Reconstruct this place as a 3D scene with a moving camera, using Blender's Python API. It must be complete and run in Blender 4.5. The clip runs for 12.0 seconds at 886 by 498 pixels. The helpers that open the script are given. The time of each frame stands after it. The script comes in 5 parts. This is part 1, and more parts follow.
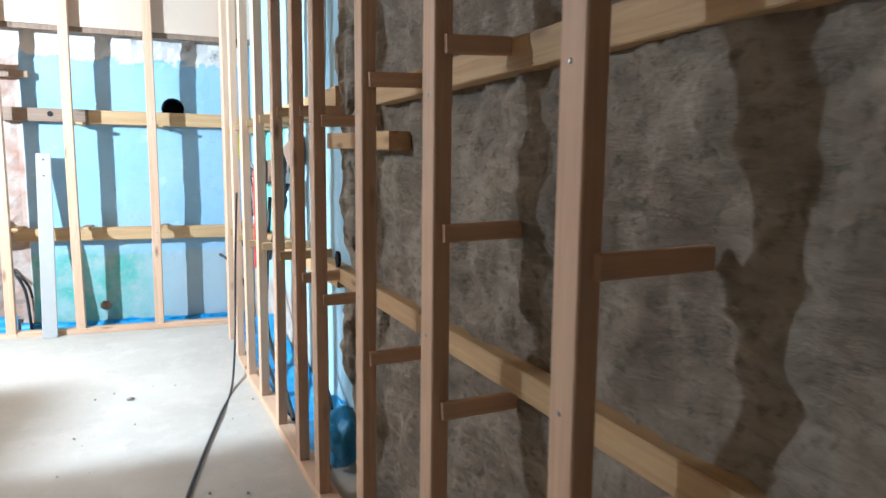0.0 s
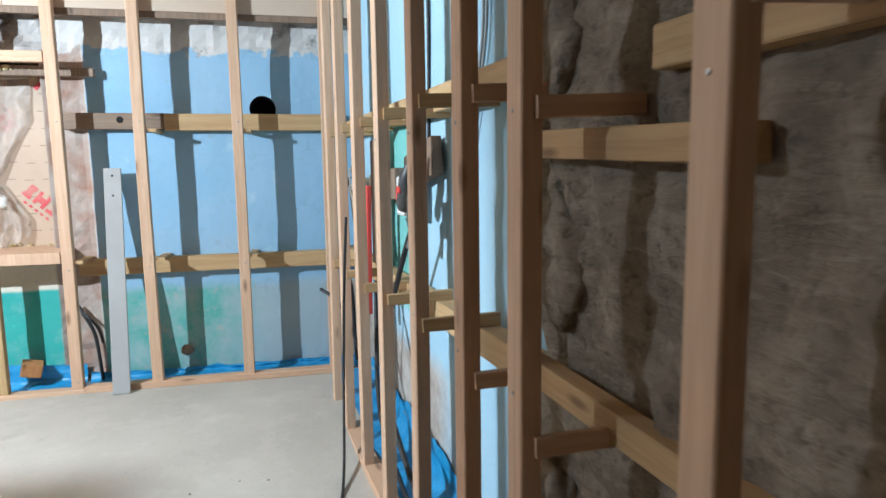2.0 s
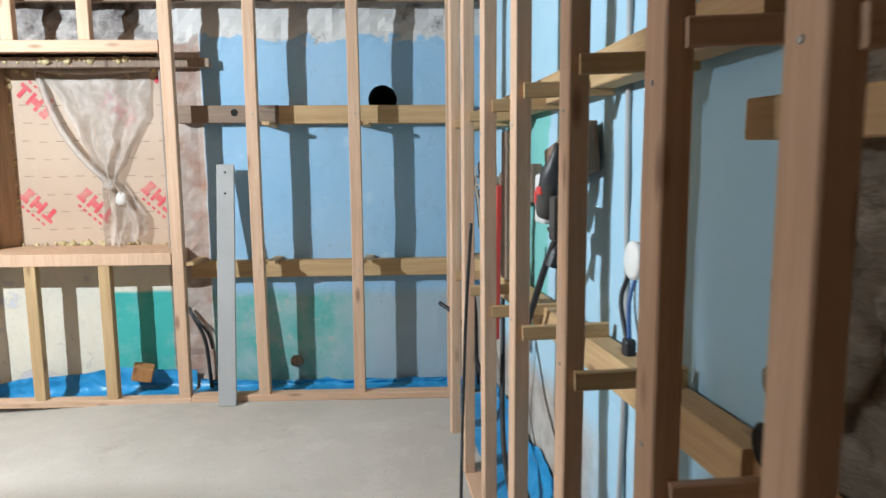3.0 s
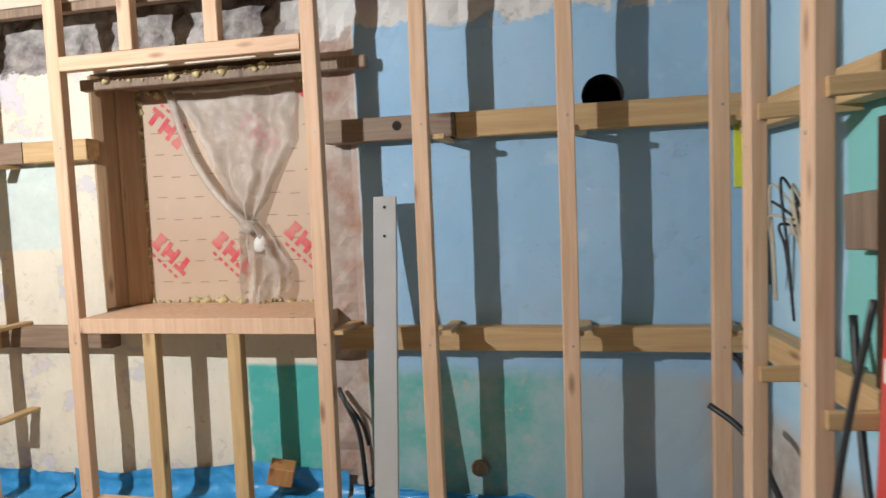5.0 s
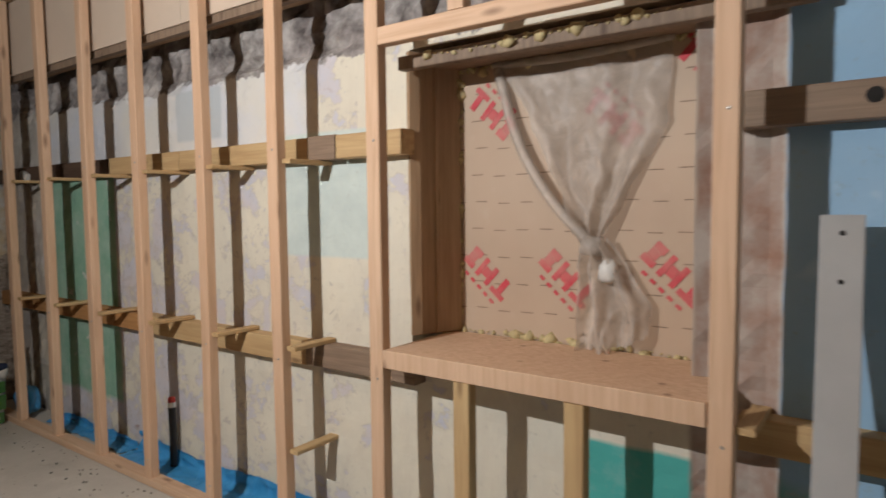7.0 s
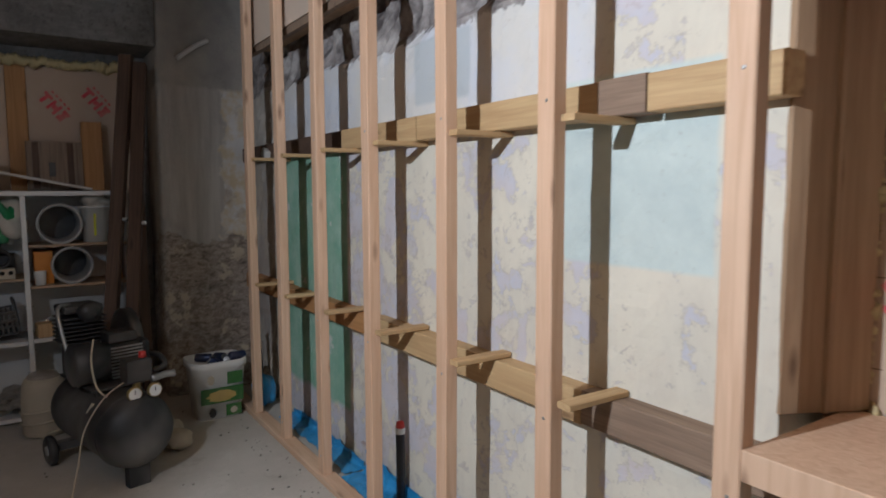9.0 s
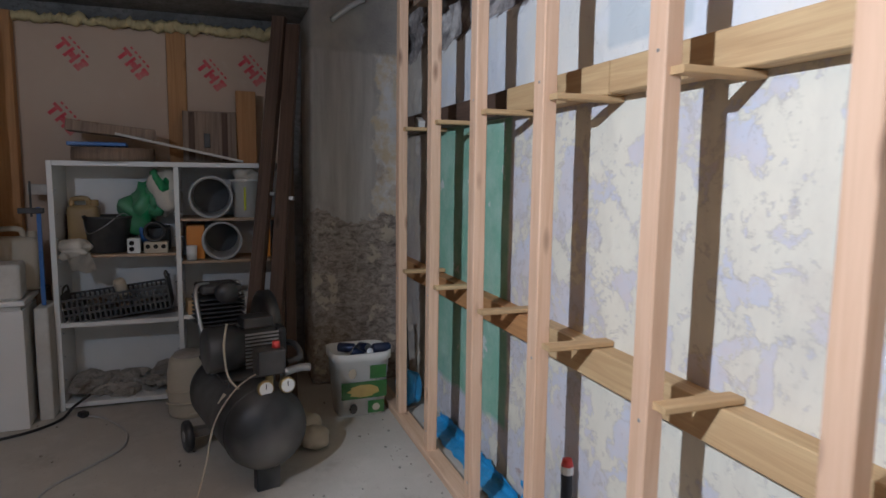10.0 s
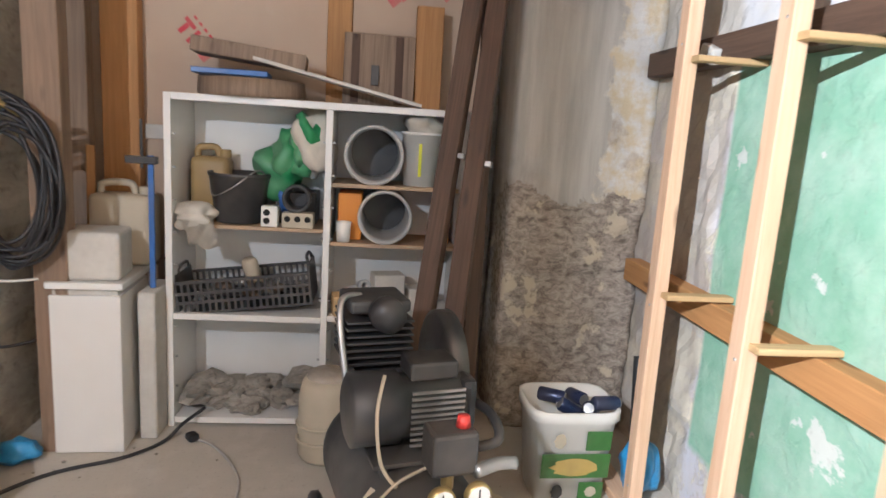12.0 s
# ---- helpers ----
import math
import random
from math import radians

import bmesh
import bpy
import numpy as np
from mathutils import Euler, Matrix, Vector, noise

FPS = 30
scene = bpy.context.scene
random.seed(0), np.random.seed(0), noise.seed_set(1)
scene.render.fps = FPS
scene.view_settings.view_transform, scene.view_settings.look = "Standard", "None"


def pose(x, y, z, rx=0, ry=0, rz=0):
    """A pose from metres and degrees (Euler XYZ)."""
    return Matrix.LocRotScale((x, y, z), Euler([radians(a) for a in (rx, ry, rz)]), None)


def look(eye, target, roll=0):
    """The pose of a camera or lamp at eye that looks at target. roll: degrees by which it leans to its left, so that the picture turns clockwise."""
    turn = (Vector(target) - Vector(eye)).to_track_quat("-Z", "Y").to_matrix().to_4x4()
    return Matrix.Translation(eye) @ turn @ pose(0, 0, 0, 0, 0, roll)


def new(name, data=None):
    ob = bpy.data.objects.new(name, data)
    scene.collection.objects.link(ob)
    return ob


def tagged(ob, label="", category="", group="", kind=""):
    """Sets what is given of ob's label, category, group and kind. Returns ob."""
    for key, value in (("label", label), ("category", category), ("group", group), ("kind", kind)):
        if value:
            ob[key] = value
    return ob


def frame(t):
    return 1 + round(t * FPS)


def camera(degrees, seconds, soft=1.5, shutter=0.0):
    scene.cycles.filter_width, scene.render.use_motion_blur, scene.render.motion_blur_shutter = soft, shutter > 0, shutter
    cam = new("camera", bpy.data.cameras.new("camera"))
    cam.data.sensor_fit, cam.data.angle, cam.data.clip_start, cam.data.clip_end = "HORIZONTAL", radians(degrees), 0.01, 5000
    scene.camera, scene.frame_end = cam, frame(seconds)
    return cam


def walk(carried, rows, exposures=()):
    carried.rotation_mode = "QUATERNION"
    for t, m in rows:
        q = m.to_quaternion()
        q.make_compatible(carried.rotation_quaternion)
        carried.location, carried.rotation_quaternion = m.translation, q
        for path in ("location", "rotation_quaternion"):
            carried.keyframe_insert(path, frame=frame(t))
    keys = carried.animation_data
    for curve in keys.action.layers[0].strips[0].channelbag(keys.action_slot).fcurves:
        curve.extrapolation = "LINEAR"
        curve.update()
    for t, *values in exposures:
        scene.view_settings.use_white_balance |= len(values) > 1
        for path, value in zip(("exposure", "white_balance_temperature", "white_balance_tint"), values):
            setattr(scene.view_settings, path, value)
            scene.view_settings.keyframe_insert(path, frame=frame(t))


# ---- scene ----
cam = camera(69.3, 12.0, 1.5, 0.4)
PATH = [
    (0, (0.113, 0.398, 1.421), (0.807, 2.258, 1.174), 0.6),
    (0.5, (0.079, 0.706, 1.448), (0.756, 2.573, 1.213), -1.5),
    (1, (0.158, 1.098, 1.463), (0.597, 3.035, 1.226), -1.0),
    (1.5, (0.141, 1.397, 1.449), (0.459, 3.358, 1.219), 0.1),
    (2, (0.072, 1.739, 1.486), (0.519, 3.672, 1.235), -0.8),
    (2.5, (0.109, 2.067, 1.438), (0.401, 4.034, 1.225), 0.8),
    (3, (0.110, 2.332, 1.465), (0.182, 4.315, 1.222), -0.5),
    (3.5, (0.052, 2.679, 1.448), (0.083, 4.665, 1.214), -1.5),
    (3.7, (0.046, 2.784, 1.455), (-0.021, 4.771, 1.241), -1.6),
    (5.3, (-0.360, 3.625, 1.472), (-0.790, 5.573, 1.336), -2.1),
    (5.5, (-0.448, 3.627, 1.530), (-0.875, 5.572, 1.344), -0.8),
    (6, (-0.538, 3.896, 1.570), (-1.333, 5.725, 1.420), 1.2),
    (6.5, (-0.703, 4.146, 1.535), (-1.769, 5.831, 1.374), 0.3),
    (7, (-0.928, 4.332, 1.548), (-2.107, 5.943, 1.414), -0.6),
    (7.2, (-1.026, 4.391, 1.546), (-2.280, 5.940, 1.374), -0.3),
    (8.8, (-1.722, 4.859, 1.549), (-3.360, 5.997, 1.409), -1.2),
    (9, (-1.818, 4.910, 1.552), (-3.479, 6.007, 1.366), -0.2),
    (9.5, (-2.118, 5.088, 1.541), (-3.904, 5.959, 1.321), 0.9),
    (10, (-2.424, 5.167, 1.502), (-4.296, 5.830, 1.266), 0.7),
    (10.5, (-2.800, 5.191, 1.509), (-4.638, 5.945, 1.278), 0.4),
    (11, (-3.181, 5.220, 1.464), (-5.125, 5.581, 1.163), 1.1),
    (11.5, (-3.478, 5.222, 1.472), (-5.451, 5.364, 1.173), 2.0),
    (12, (-3.876, 5.151, 1.456), (-5.831, 5.366, 1.095), 3.7),
]

EXPOSURES = [(0.0, 1.28, 4830, 2), (0.5, 1.05, 4930, 2), (1.0, 0.75, 5030, 2), (2.0, 0.4, 5030, 2), (3.5, 0.08, 5500, 5), (5.5, -0.35, 5900, 10), (6.5, -0.72, 6000, 11), (7.0, -0.88, 6000, 11), (9.0, -0.82, 5250, 10), (10.0, -0.45, 4980, 10), (10.6, 0.1, 5050, 10), (11.2, 1.0, 5300, 10), (12.0, 1.55, 5350, 10)]
walk(cam, [(t, look(eye, target, roll)) for t, eye, target, roll in PATH], EXPOSURES)

# ---- light: one work lamp on the ceiling of the room, an added fill behind ----
world = bpy.data.worlds.new("world")
scene.world = world
world.use_nodes = True
world.node_tree.nodes["Background"].inputs[0].default_value = (0.6, 0.7, 0.8, 1)
world.node_tree.nodes["Background"].inputs[1].default_value = 0.0

LAMP = (-2.86, 3.92, 2.38)


def lamp(name, kind, energy, colour, m, size=0.1, size_y=0.1):
    data = bpy.data.lights.new(name, kind)
    data.energy, data.color = energy, colour
    if kind == "AREA":
        data.shape, data.size, data.size_y = "RECTANGLE", size, size_y
    else:
        data.shadow_soft_size = size
    ob = new(name, data)
    ob.matrix_world = m
    return ob


lamp("work_light_globe", "POINT", 430, (1.0, 0.95, 0.88), pose(*LAMP), 0.012)
# Added fill for the stone wall and the west end, no real bulb.
lamp("added_fill_light", "POINT", 78, (1.0, 0.97, 0.93), pose(LAMP[0] + 0.02, LAMP[1] - 0.20, LAMP[2] - 0.01), 0.02)

# ---- materials ----


class Nodes:
    """A short way to write node trees."""

    def __init__(self, name):
        self.mat = bpy.data.materials.new(name)
        self.mat.use_nodes = True
        self.t = self.mat.node_tree
        self.bsdf = self.t.nodes["Principled BSDF"]
        self.pos = self.add("ShaderNodeNewGeometry").outputs["Position"]

    def add(self, kind, **inputs):
        n = self.t.nodes.new(kind)
        for k, v in inputs.items():
            self.put(n.inputs[k.replace("_", " ")], v)
        return n

    def put(self, socket, v):
        if isinstance(v, bpy.types.NodeSocket):
            self.t.links.new(v, socket)
        elif isinstance(v, tuple) and len(v) == 3 and socket.type == "RGBA":
            socket.default_value = (*v, 1)
        else:
            socket.default_value = v

    def math(self, op, a, b=0.0, clamp=False):
        n = self.t.nodes.new("ShaderNodeMath")
        n.operation, n.use_clamp = op, clamp
        self.put(n.inputs[0], a)
        self.put(n.inputs[1], b)
        return n.outputs[0]

    def axis(self, i, src=None):
        n = self.add("ShaderNodeSeparateXYZ", Vector=src or self.pos)
        return n.outputs[i]

    def noise(self, scale, detail=4.0, rough=0.55, vec=None, warp=0.0):
        n = self.add("ShaderNodeTexNoise", Vector=vec or self.pos, Scale=scale, Detail=detail, Roughness=rough, Distortion=warp)
        return n.outputs["Fac"]

    def scaled(self, vec, xyz, offset=None):
        n = self.add("ShaderNodeMapping", Vector=vec, Scale=xyz)
        if offset is not None:
            self.put(n.inputs["Location"], offset)
        return n.outputs[0]

    def ramp(self, v, lo, hi, a=0.0, b=1.0):
        n = self.t.nodes.new("ShaderNodeMapRange")
        n.clamp = True
        for k, x in zip((0, 1, 2, 3, 4), (v, lo, hi, a, b)):
            self.put(n.inputs[k], x)
        return n.outputs[0]

    def mix(self, f, a, b, kind="MIX"):
        n = self.t.nodes.new("ShaderNodeMix")
        n.data_type, n.blend_type = "RGBA", kind
        self.put(n.inputs[0], f)
        self.put(n.inputs[6], a)
        self.put(n.inputs[7], b)
        return n.outputs[2]

    def inside(self, c, lo, hi, soft, jitter):
        """1 where lo < c < hi, with a ragged edge."""
        c = self.math("ADD", c, jitter)
        return self.math("MULTIPLY", self.ramp(c, lo - soft, lo + soft), self.ramp(c, hi - soft, hi + soft, 1.0, 0.0))

    def done(self, colour, rough=0.8, bump=None, strength=0.3, distance=0.01, metal=0.0):
        self.put(self.bsdf.inputs["Base Color"], colour)
        self.put(self.bsdf.inputs["Roughness"], rough)
        self.put(self.bsdf.inputs["Metallic"], metal)
        if bump is not None:
            b = self.add("ShaderNodeBump", Height=bump, Strength=strength, Distance=distance)
            self.t.links.new(b.outputs[0], self.bsdf.inputs["Normal"])
        return self.mat


def wood(name, light, dark, rough=0.7, knots=True):
    n = Nodes(name)
    obj = n.add("ShaderNodeTexCoord").outputs["Object"]
    rnd = n.add("ShaderNodeObjectInfo").outputs["Random"]
    off = n.add("ShaderNodeCombineXYZ", X=n.math("MULTIPLY", rnd, 37.0), Y=n.math("MULTIPLY", rnd, 11.0), Z=n.math("MULTIPLY", rnd, 23.0)).outputs[0]
    v = n.scaled(obj, (26.0, 26.0, 1.3), off)
    grain = n.noise(1.6, 5, 0.6, v, 0.8)
    fine = n.noise(9.0, 3, 0.6, v)
    broad = n.noise(2.2, 2, 0.5, n.scaled(obj, (1, 1, 1), off))
    c = n.mix(n.ramp(grain, 0.35, 0.7), light, dark)
    c = n.mix(n.ramp(broad, 0.35, 0.75, 0.0, 0.45), c, dark)
    c = n.mix(n.ramp(rnd, 0, 1, 0.0, 0.25), c, (light[0] * 0.9, light[1] * 0.72, light[2] * 0.6))
    if knots:
        k = n.add("ShaderNodeTexVoronoi", Vector=n.scaled(obj, (9.0, 9.0, 2.6), off), Scale=1.0).outputs["Distance"]
        c = n.mix(n.ramp(k, 0.05, 0.16, 0.8, 0.0), c, (dark[0] * 0.4, dark[1] * 0.33, dark[2] * 0.3))
    return n.done(c, rough, n.math("ADD", grain, n.math("MULTIPLY", fine, 0.5)), 0.25, 0.004)


def plain(name, colour, rough=0.6, var=0.25, scale=14.0, metal=0.0, dirt=(0.22, 0.19, 0.15), amount=0.3, bump=0.15):
    """A plain stuff with dust and small wear."""
    n = Nodes(name)
    obj = n.add("ShaderNodeTexCoord").outputs["Object"]
    a, b = n.noise(scale, 5, 0.6, obj), n.noise(scale * 0.22, 3, 0.5, obj)
    c = n.mix(n.ramp(a, 0.3, 0.75, 0.0, var), colour, tuple(x * 0.6 for x in colour))
    c = n.mix(n.ramp(b, 0.42, 0.72, 0.0, amount), c, dirt)
    return n.done(c, n.ramp(a, 0.3, 0.7, rough * 0.85, min(1.0, rough * 1.15)), a, bump, 0.004, metal)


def rubble(name, base, dark, light, scale=5.0, strength=0.6, pits=0.5):
    n = Nodes(name)
    a, b, c3 = n.noise(scale, 8, 0.65), n.noise(scale * 5, 6, 0.7), n.noise(scale * 0.35, 4, 0.6)
    course = n.noise(scale * 2.2, 6, 0.7, n.scaled(n.pos, (0.7, 0.7, 2.2)), 0.6)
    c = n.mix(n.ramp(a, 0.35, 0.7), dark, base)
    c = n.mix(n.ramp(c3, 0.45, 0.7, 0.0, 0.6), c, light)
    c = n.mix(n.ramp(course, 0.50, 0.66, 0.0, pits), c, tuple(x * 0.55 for x in base))
    c = n.mix(n.ramp(course, 0.48, 0.34, 0.0, pits * 0.7), c, light)
    c = n.mix(n.ramp(b, 0.53, 0.66, 0.0, 0.6), c, tuple(x * 0.5 for x in dark))
    h = n.math("ADD", n.math("ADD", a, n.math("MULTIPLY", course, -0.6)), n.math("MULTIPLY", b, -0.5))
    return n.done(c, 0.95, h, strength, 0.02)


def painted_north():
    """Old limewash in coats: blue, turquoise, cream, mint and green, flaking to lilac plaster."""
    n = Nodes("old_painted_plaster")
    x, z = n.axis(0), n.axis(2)
    big, mid, fine = n.noise(1.7, 6, 0.62), n.noise(6.0, 7, 0.65), n.noise(38.0, 4, 0.6)
    jit = n.math("MULTIPLY", n.math("SUBTRACT", mid, 0.5), 0.10)
    small = n.math("MULTIPLY", n.math("SUBTRACT", mid, 0.5), 0.03)
    cream = n.mix(n.ramp(big, 0.35, 0.7), (0.72, 0.67, 0.54), (0.64, 0.60, 0.50))
    cream = n.mix(n.ramp(mid, 0.55, 0.8, 0.0, 0.5), cream, (0.58, 0.50, 0.40))
    # flaked lilac patches, more of them to the west
    westness = n.ramp(x, -5.2, -2.9, 0.10, 0.0)
    flake = n.math("ADD", n.noise(3.4, 9, 0.68, None, 0.2), westness)
    flake = n.math("ADD", flake, n.ramp(x, -2.9, -1.4, 0.0, -0.06))
    c = n.mix(n.ramp(flake, 0.575, 0.59), cream, n.mix(n.ramp(mid, 0.3, 0.7), (0.56, 0.57, 0.63), (0.62, 0.55, 0.52)))
    c = n.mix(n.math("MULTIPLY", n.ramp(flake, 0.568, 0.575), n.ramp(flake, 0.575, 0.582, 0.55, 0.0)), c, (0.36, 0.32, 0.28))
    chip = n.math("ADD", n.noise(11.0, 7, 0.72, None, 0.5), westness)
    c = n.mix(n.ramp(chip, 0.64, 0.65, 0.0, 0.7), c, n.mix(n.ramp(fine, 0.35, 0.65), (0.60, 0.58, 0.60), (0.50, 0.44, 0.38)))
    c = n.mix(n.math("MULTIPLY", n.ramp(chip, 0.628, 0.64), n.ramp(chip, 0.64, 0.652, 0.55, 0.0)), c, (0.26, 0.22, 0.18))
    grime = n.noise(2.3, 7, 0.7, n.scaled(n.pos, (1.6, 1.6, 0.6)), 0.3)
    c = n.mix(n.ramp(grime, 0.5, 0.72, 0.0, 0.4), c, (0.50, 0.45, 0.38))
    brown = n.noise(3.4, 8, 0.7, None, 0.4)
    c = n.mix(n.math("MULTIPLY", n.ramp(brown, 0.66, 0.675), n.ramp(z, 0.3, 1.2, 0.9, 0.25)), c, (0.40, 0.30, 0.27))
    # pale band above the batten and a square mint patch
    c = n.mix(n.math("MULTIPLY", n.ramp(n.math("ADD", x, jit), -3.2, -3.35), n.inside(z, 1.82, 2.33, 0.02, jit)), c, n.mix(n.ramp(big, 0.4, 0.6), (0.64, 0.66, 0.70), (0.70, 0.68, 0.62)))
    mint = n.math("MULTIPLY", n.inside(x, -3.46, -2.84, 0.01, small), n.inside(z, 1.313, 1.9, 0.008, n.math("MULTIPLY", small, 0.3)))
    c = n.mix(mint, c, n.mix(n.ramp(mid, 0.35, 0.7), (0.60, 0.67, 0.62), (0.50, 0.57, 0.54)))
    patch = n.math("MULTIPLY", n.inside(x, -4.38, -3.96, 0.01, small), n.inside(z, 1.93, 2.21, 0.01, small))
    c = n.mix(n.math("MULTIPLY", patch, 0.8), c, (0.48, 0.52, 0.53))
    green = n.math("MULTIPLY", n.inside(x, -6.18, -5.138, 0.012, small), n.inside(z, 0.26, 1.775, 0.02, jit))
    gcol = n.mix(n.ramp(mid, 0.4, 0.75), (0.24, 0.44, 0.31), (0.40, 0.55, 0.44))
    gcol = n.mix(n.ramp(flake, 0.70, 0.715, 0.0, 0.85), gcol, (0.62, 0.62, 0.58))
    c = n.mix(green, c, gcol)
    c = n.mix(n.math("MULTIPLY", n.ramp(n.math("ADD", x, jit), -6.19, -6.24), 0.75), c, n.mix(n.ramp(big, 0.4, 0.6), (0.52, 0.47, 0.38), (0.36, 0.32, 0.27)))
    # blue half of the wall
    bl = n.mix(n.ramp(big, 0.35, 0.7), (0.29, 0.48, 0.67), (0.35, 0.51, 0.67))
    bl = n.mix(n.ramp(n.noise(4.2, 3, 0.5), 0.64, 0.69, 0.0, 0.5), bl, (0.50, 0.64, 0.74))
    bl = n.mix(n.ramp(mid, 0.58, 0.72, 0.0, 0.45), bl, (0.24, 0.40, 0.52))
    bl = n.mix(n.ramp(n.noise(14.0, 6, 0.7), 0.63, 0.67, 0.0, 0.5), bl, (0.30, 0.36, 0.38))
    teal = n.mix(n.ramp(mid, 0.38, 0.66), (0.13, 0.40, 0.36), (0.33, 0.46, 0.46))
    teal = n.mix(n.ramp(n.noise(9.0, 7, 0.7), 0.57, 0.62, 0.0, 0.6), teal, (0.42, 0.42, 0.38))
    teal = n.mix(n.ramp(n.math("ADD", x, n.math("MULTIPLY", n.math("SUBTRACT", big, 0.5), 1.2)), -0.55, -0.1), teal, (0.36, 0.46, 0.52))
    teal = n.mix(n.ramp(n.math("ADD", x, jit), 0.25, 0.35), teal, (0.45, 0.38, 0.31))
    bl = n.mix(n.ramp(n.math("ADD", z, jit), 0.725, 0.655), bl, teal)
    c = n.mix(n.ramp(n.math("ADD", x, small), -1.237, -1.227), c, bl)
    tq = n.math("MULTIPLY", n.inside(x, -1.865, -1.45, 0.01, jit), n.ramp(n.math("ADD", z, small), 0.72, 0.70))
    c = n.mix(tq, c, n.mix(n.ramp(mid, 0.5, 0.8), (0.08, 0.40, 0.36), (0.25, 0.48, 0.44)))
    c = n.mix(n.inside(x, -1.49, -1.232, 0.01, small), c, n.mix(n.ramp(mid, 0.35, 0.65), (0.30, 0.18, 0.13), (0.44, 0.38, 0.33)))
    # raw masonry at the top
    edge = n.math("ADD", z, n.math("MULTIPLY", n.math("SUBTRACT", n.noise(5.0, 6, 0.7), 0.5), 0.30))
    west = n.ramp(x, -1.7, -1.3)
    raw = n.mix(n.ramp(mid, 0.36, 0.62), (0.09, 0.075, 0.07), n.mix(n.ramp(big, 0.4, 0.6), (0.40, 0.36, 0.34), (0.52, 0.49, 0.45)))
    raw = n.mix(west, raw, n.mix(n.ramp(mid, 0.30, 0.42), (0.20, 0.18, 0.16), (0.62, 0.60, 0.57)))
    c = n.mix(n.ramp(n.math("SUBTRACT", edge, n.ramp(x, -1.6, -1.3, 2.245, 2.28)), 0.0, 0.012), c, raw)
    c = n.mix(n.ramp(fine, 0.62, 0.75, 0.0, 0.25), c, (0.3, 0.27, 0.23))
    h = n.math("ADD", n.math("MULTIPLY", n.ramp(flake, 0.56, 0.60), -0.5), n.math("ADD", n.math("MULTIPLY", mid, 0.5), n.math("MULTIPLY", fine, 0.15)))
    return n.done(c, 0.85, h, 0.4, 0.010)


def painted_east():
    n = Nodes("blue_painted_plaster")
    y, z = n.axis(1), n.axis(2)
    big, mid, fine = n.noise(1.7, 6, 0.62), n.noise(6.0, 7, 0.65), n.noise(38.0, 4, 0.6)
    jit = n.math("MULTIPLY", n.math("SUBTRACT", mid, 0.5), 0.16)
    c = n.mix(n.ramp(big, 0.35, 0.7), (0.36, 0.56, 0.70), (0.42, 0.59, 0.70))
    c = n.mix(n.math("MULTIPLY", n.inside(y, 5.0, 5.75, 0.015, jit), n.inside(z, 0.75, 1.8, 0.03, jit)), c, (0.22, 0.52, 0.48))
    c = n.mix(n.math("MULTIPLY", n.ramp(n.math("ADD", z, jit), 0.62, 0.50), n.ramp(n.math("ADD", y, jit), 4.3, 4.6)), c, n.mix(n.ramp(mid, 0.4, 0.6), (0.50, 0.47, 0.42), (0.34, 0.29, 0.25)))
    c = n.mix(n.ramp(mid, 0.68, 0.72, 0.0, 0.6), c, (0.55, 0.55, 0.52))
    c = n.mix(n.ramp(fine, 0.66, 0.78, 0.0, 0.3), c, (0.28, 0.33, 0.36))
    return n.done(c, 0.85, n.math("ADD", mid, n.math("MULTIPLY", fine, 0.3)), 0.35, 0.008)


def pier_stone():
    """Grey cement render, broken off low down to rubble and old yellow limewash."""
    n = Nodes("pier_render")
    y, z = n.axis(1), n.axis(2)
    big, mid, fine = n.noise(1.9, 6, 0.62), n.noise(7.0, 7, 0.66), n.noise(40.0, 4, 0.6)
    jit = n.math("MULTIPLY", n.math("SUBTRACT", n.noise(3.2, 7, 0.68), 0.5), 0.42)
    streak = n.noise(3.0, 4, 0.6, n.scaled(n.pos, (3.0, 6.0, 0.5)))
    c = n.mix(n.ramp(streak, 0.35, 0.65), (0.42, 0.395, 0.355), (0.54, 0.515, 0.465))
    lime = n.mix(n.ramp(mid, 0.42, 0.58), (0.62, 0.53, 0.36), (0.68, 0.67, 0.64))
    lime = n.mix(n.ramp(big, 0.56, 0.62, 0.0, 0.8), lime, (0.38, 0.31, 0.24))
    c = n.mix(n.ramp(n.math("ADD", y, jit), 6.21, 6.23), c, lime)
    gravel = n.noise(19.0, 7, 0.72, n.scaled(n.pos, (1.0, 1.0, 1.8)), 0.5)
    rub = n.mix(n.ramp(gravel, 0.36, 0.60), (0.17, 0.14, 0.115), (0.46, 0.40, 0.33))
    rub = n.mix(n.ramp(n.noise(4.3, 5, 0.6), 0.58, 0.61, 0.0, 0.9), rub, (0.58, 0.51, 0.38))
    c = n.mix(n.ramp(n.math("ADD", z, n.math("MULTIPLY", jit, 1.8)), 1.18, 1.15), c, rub)
    c = n.mix(n.ramp(n.math("ADD", z, n.math("MULTIPLY", jit, 0.2)), 2.29, 2.32), c, n.mix(n.ramp(big, 0.4, 0.6), (0.46, 0.43, 0.37), (0.34, 0.32, 0.29)))
    return n.done(c, 0.92, n.math("ADD", n.math("MULTIPLY", gravel, 0.6), n.math("ADD", mid, n.math("MULTIPLY", fine, 0.3))), 0.6, 0.018)


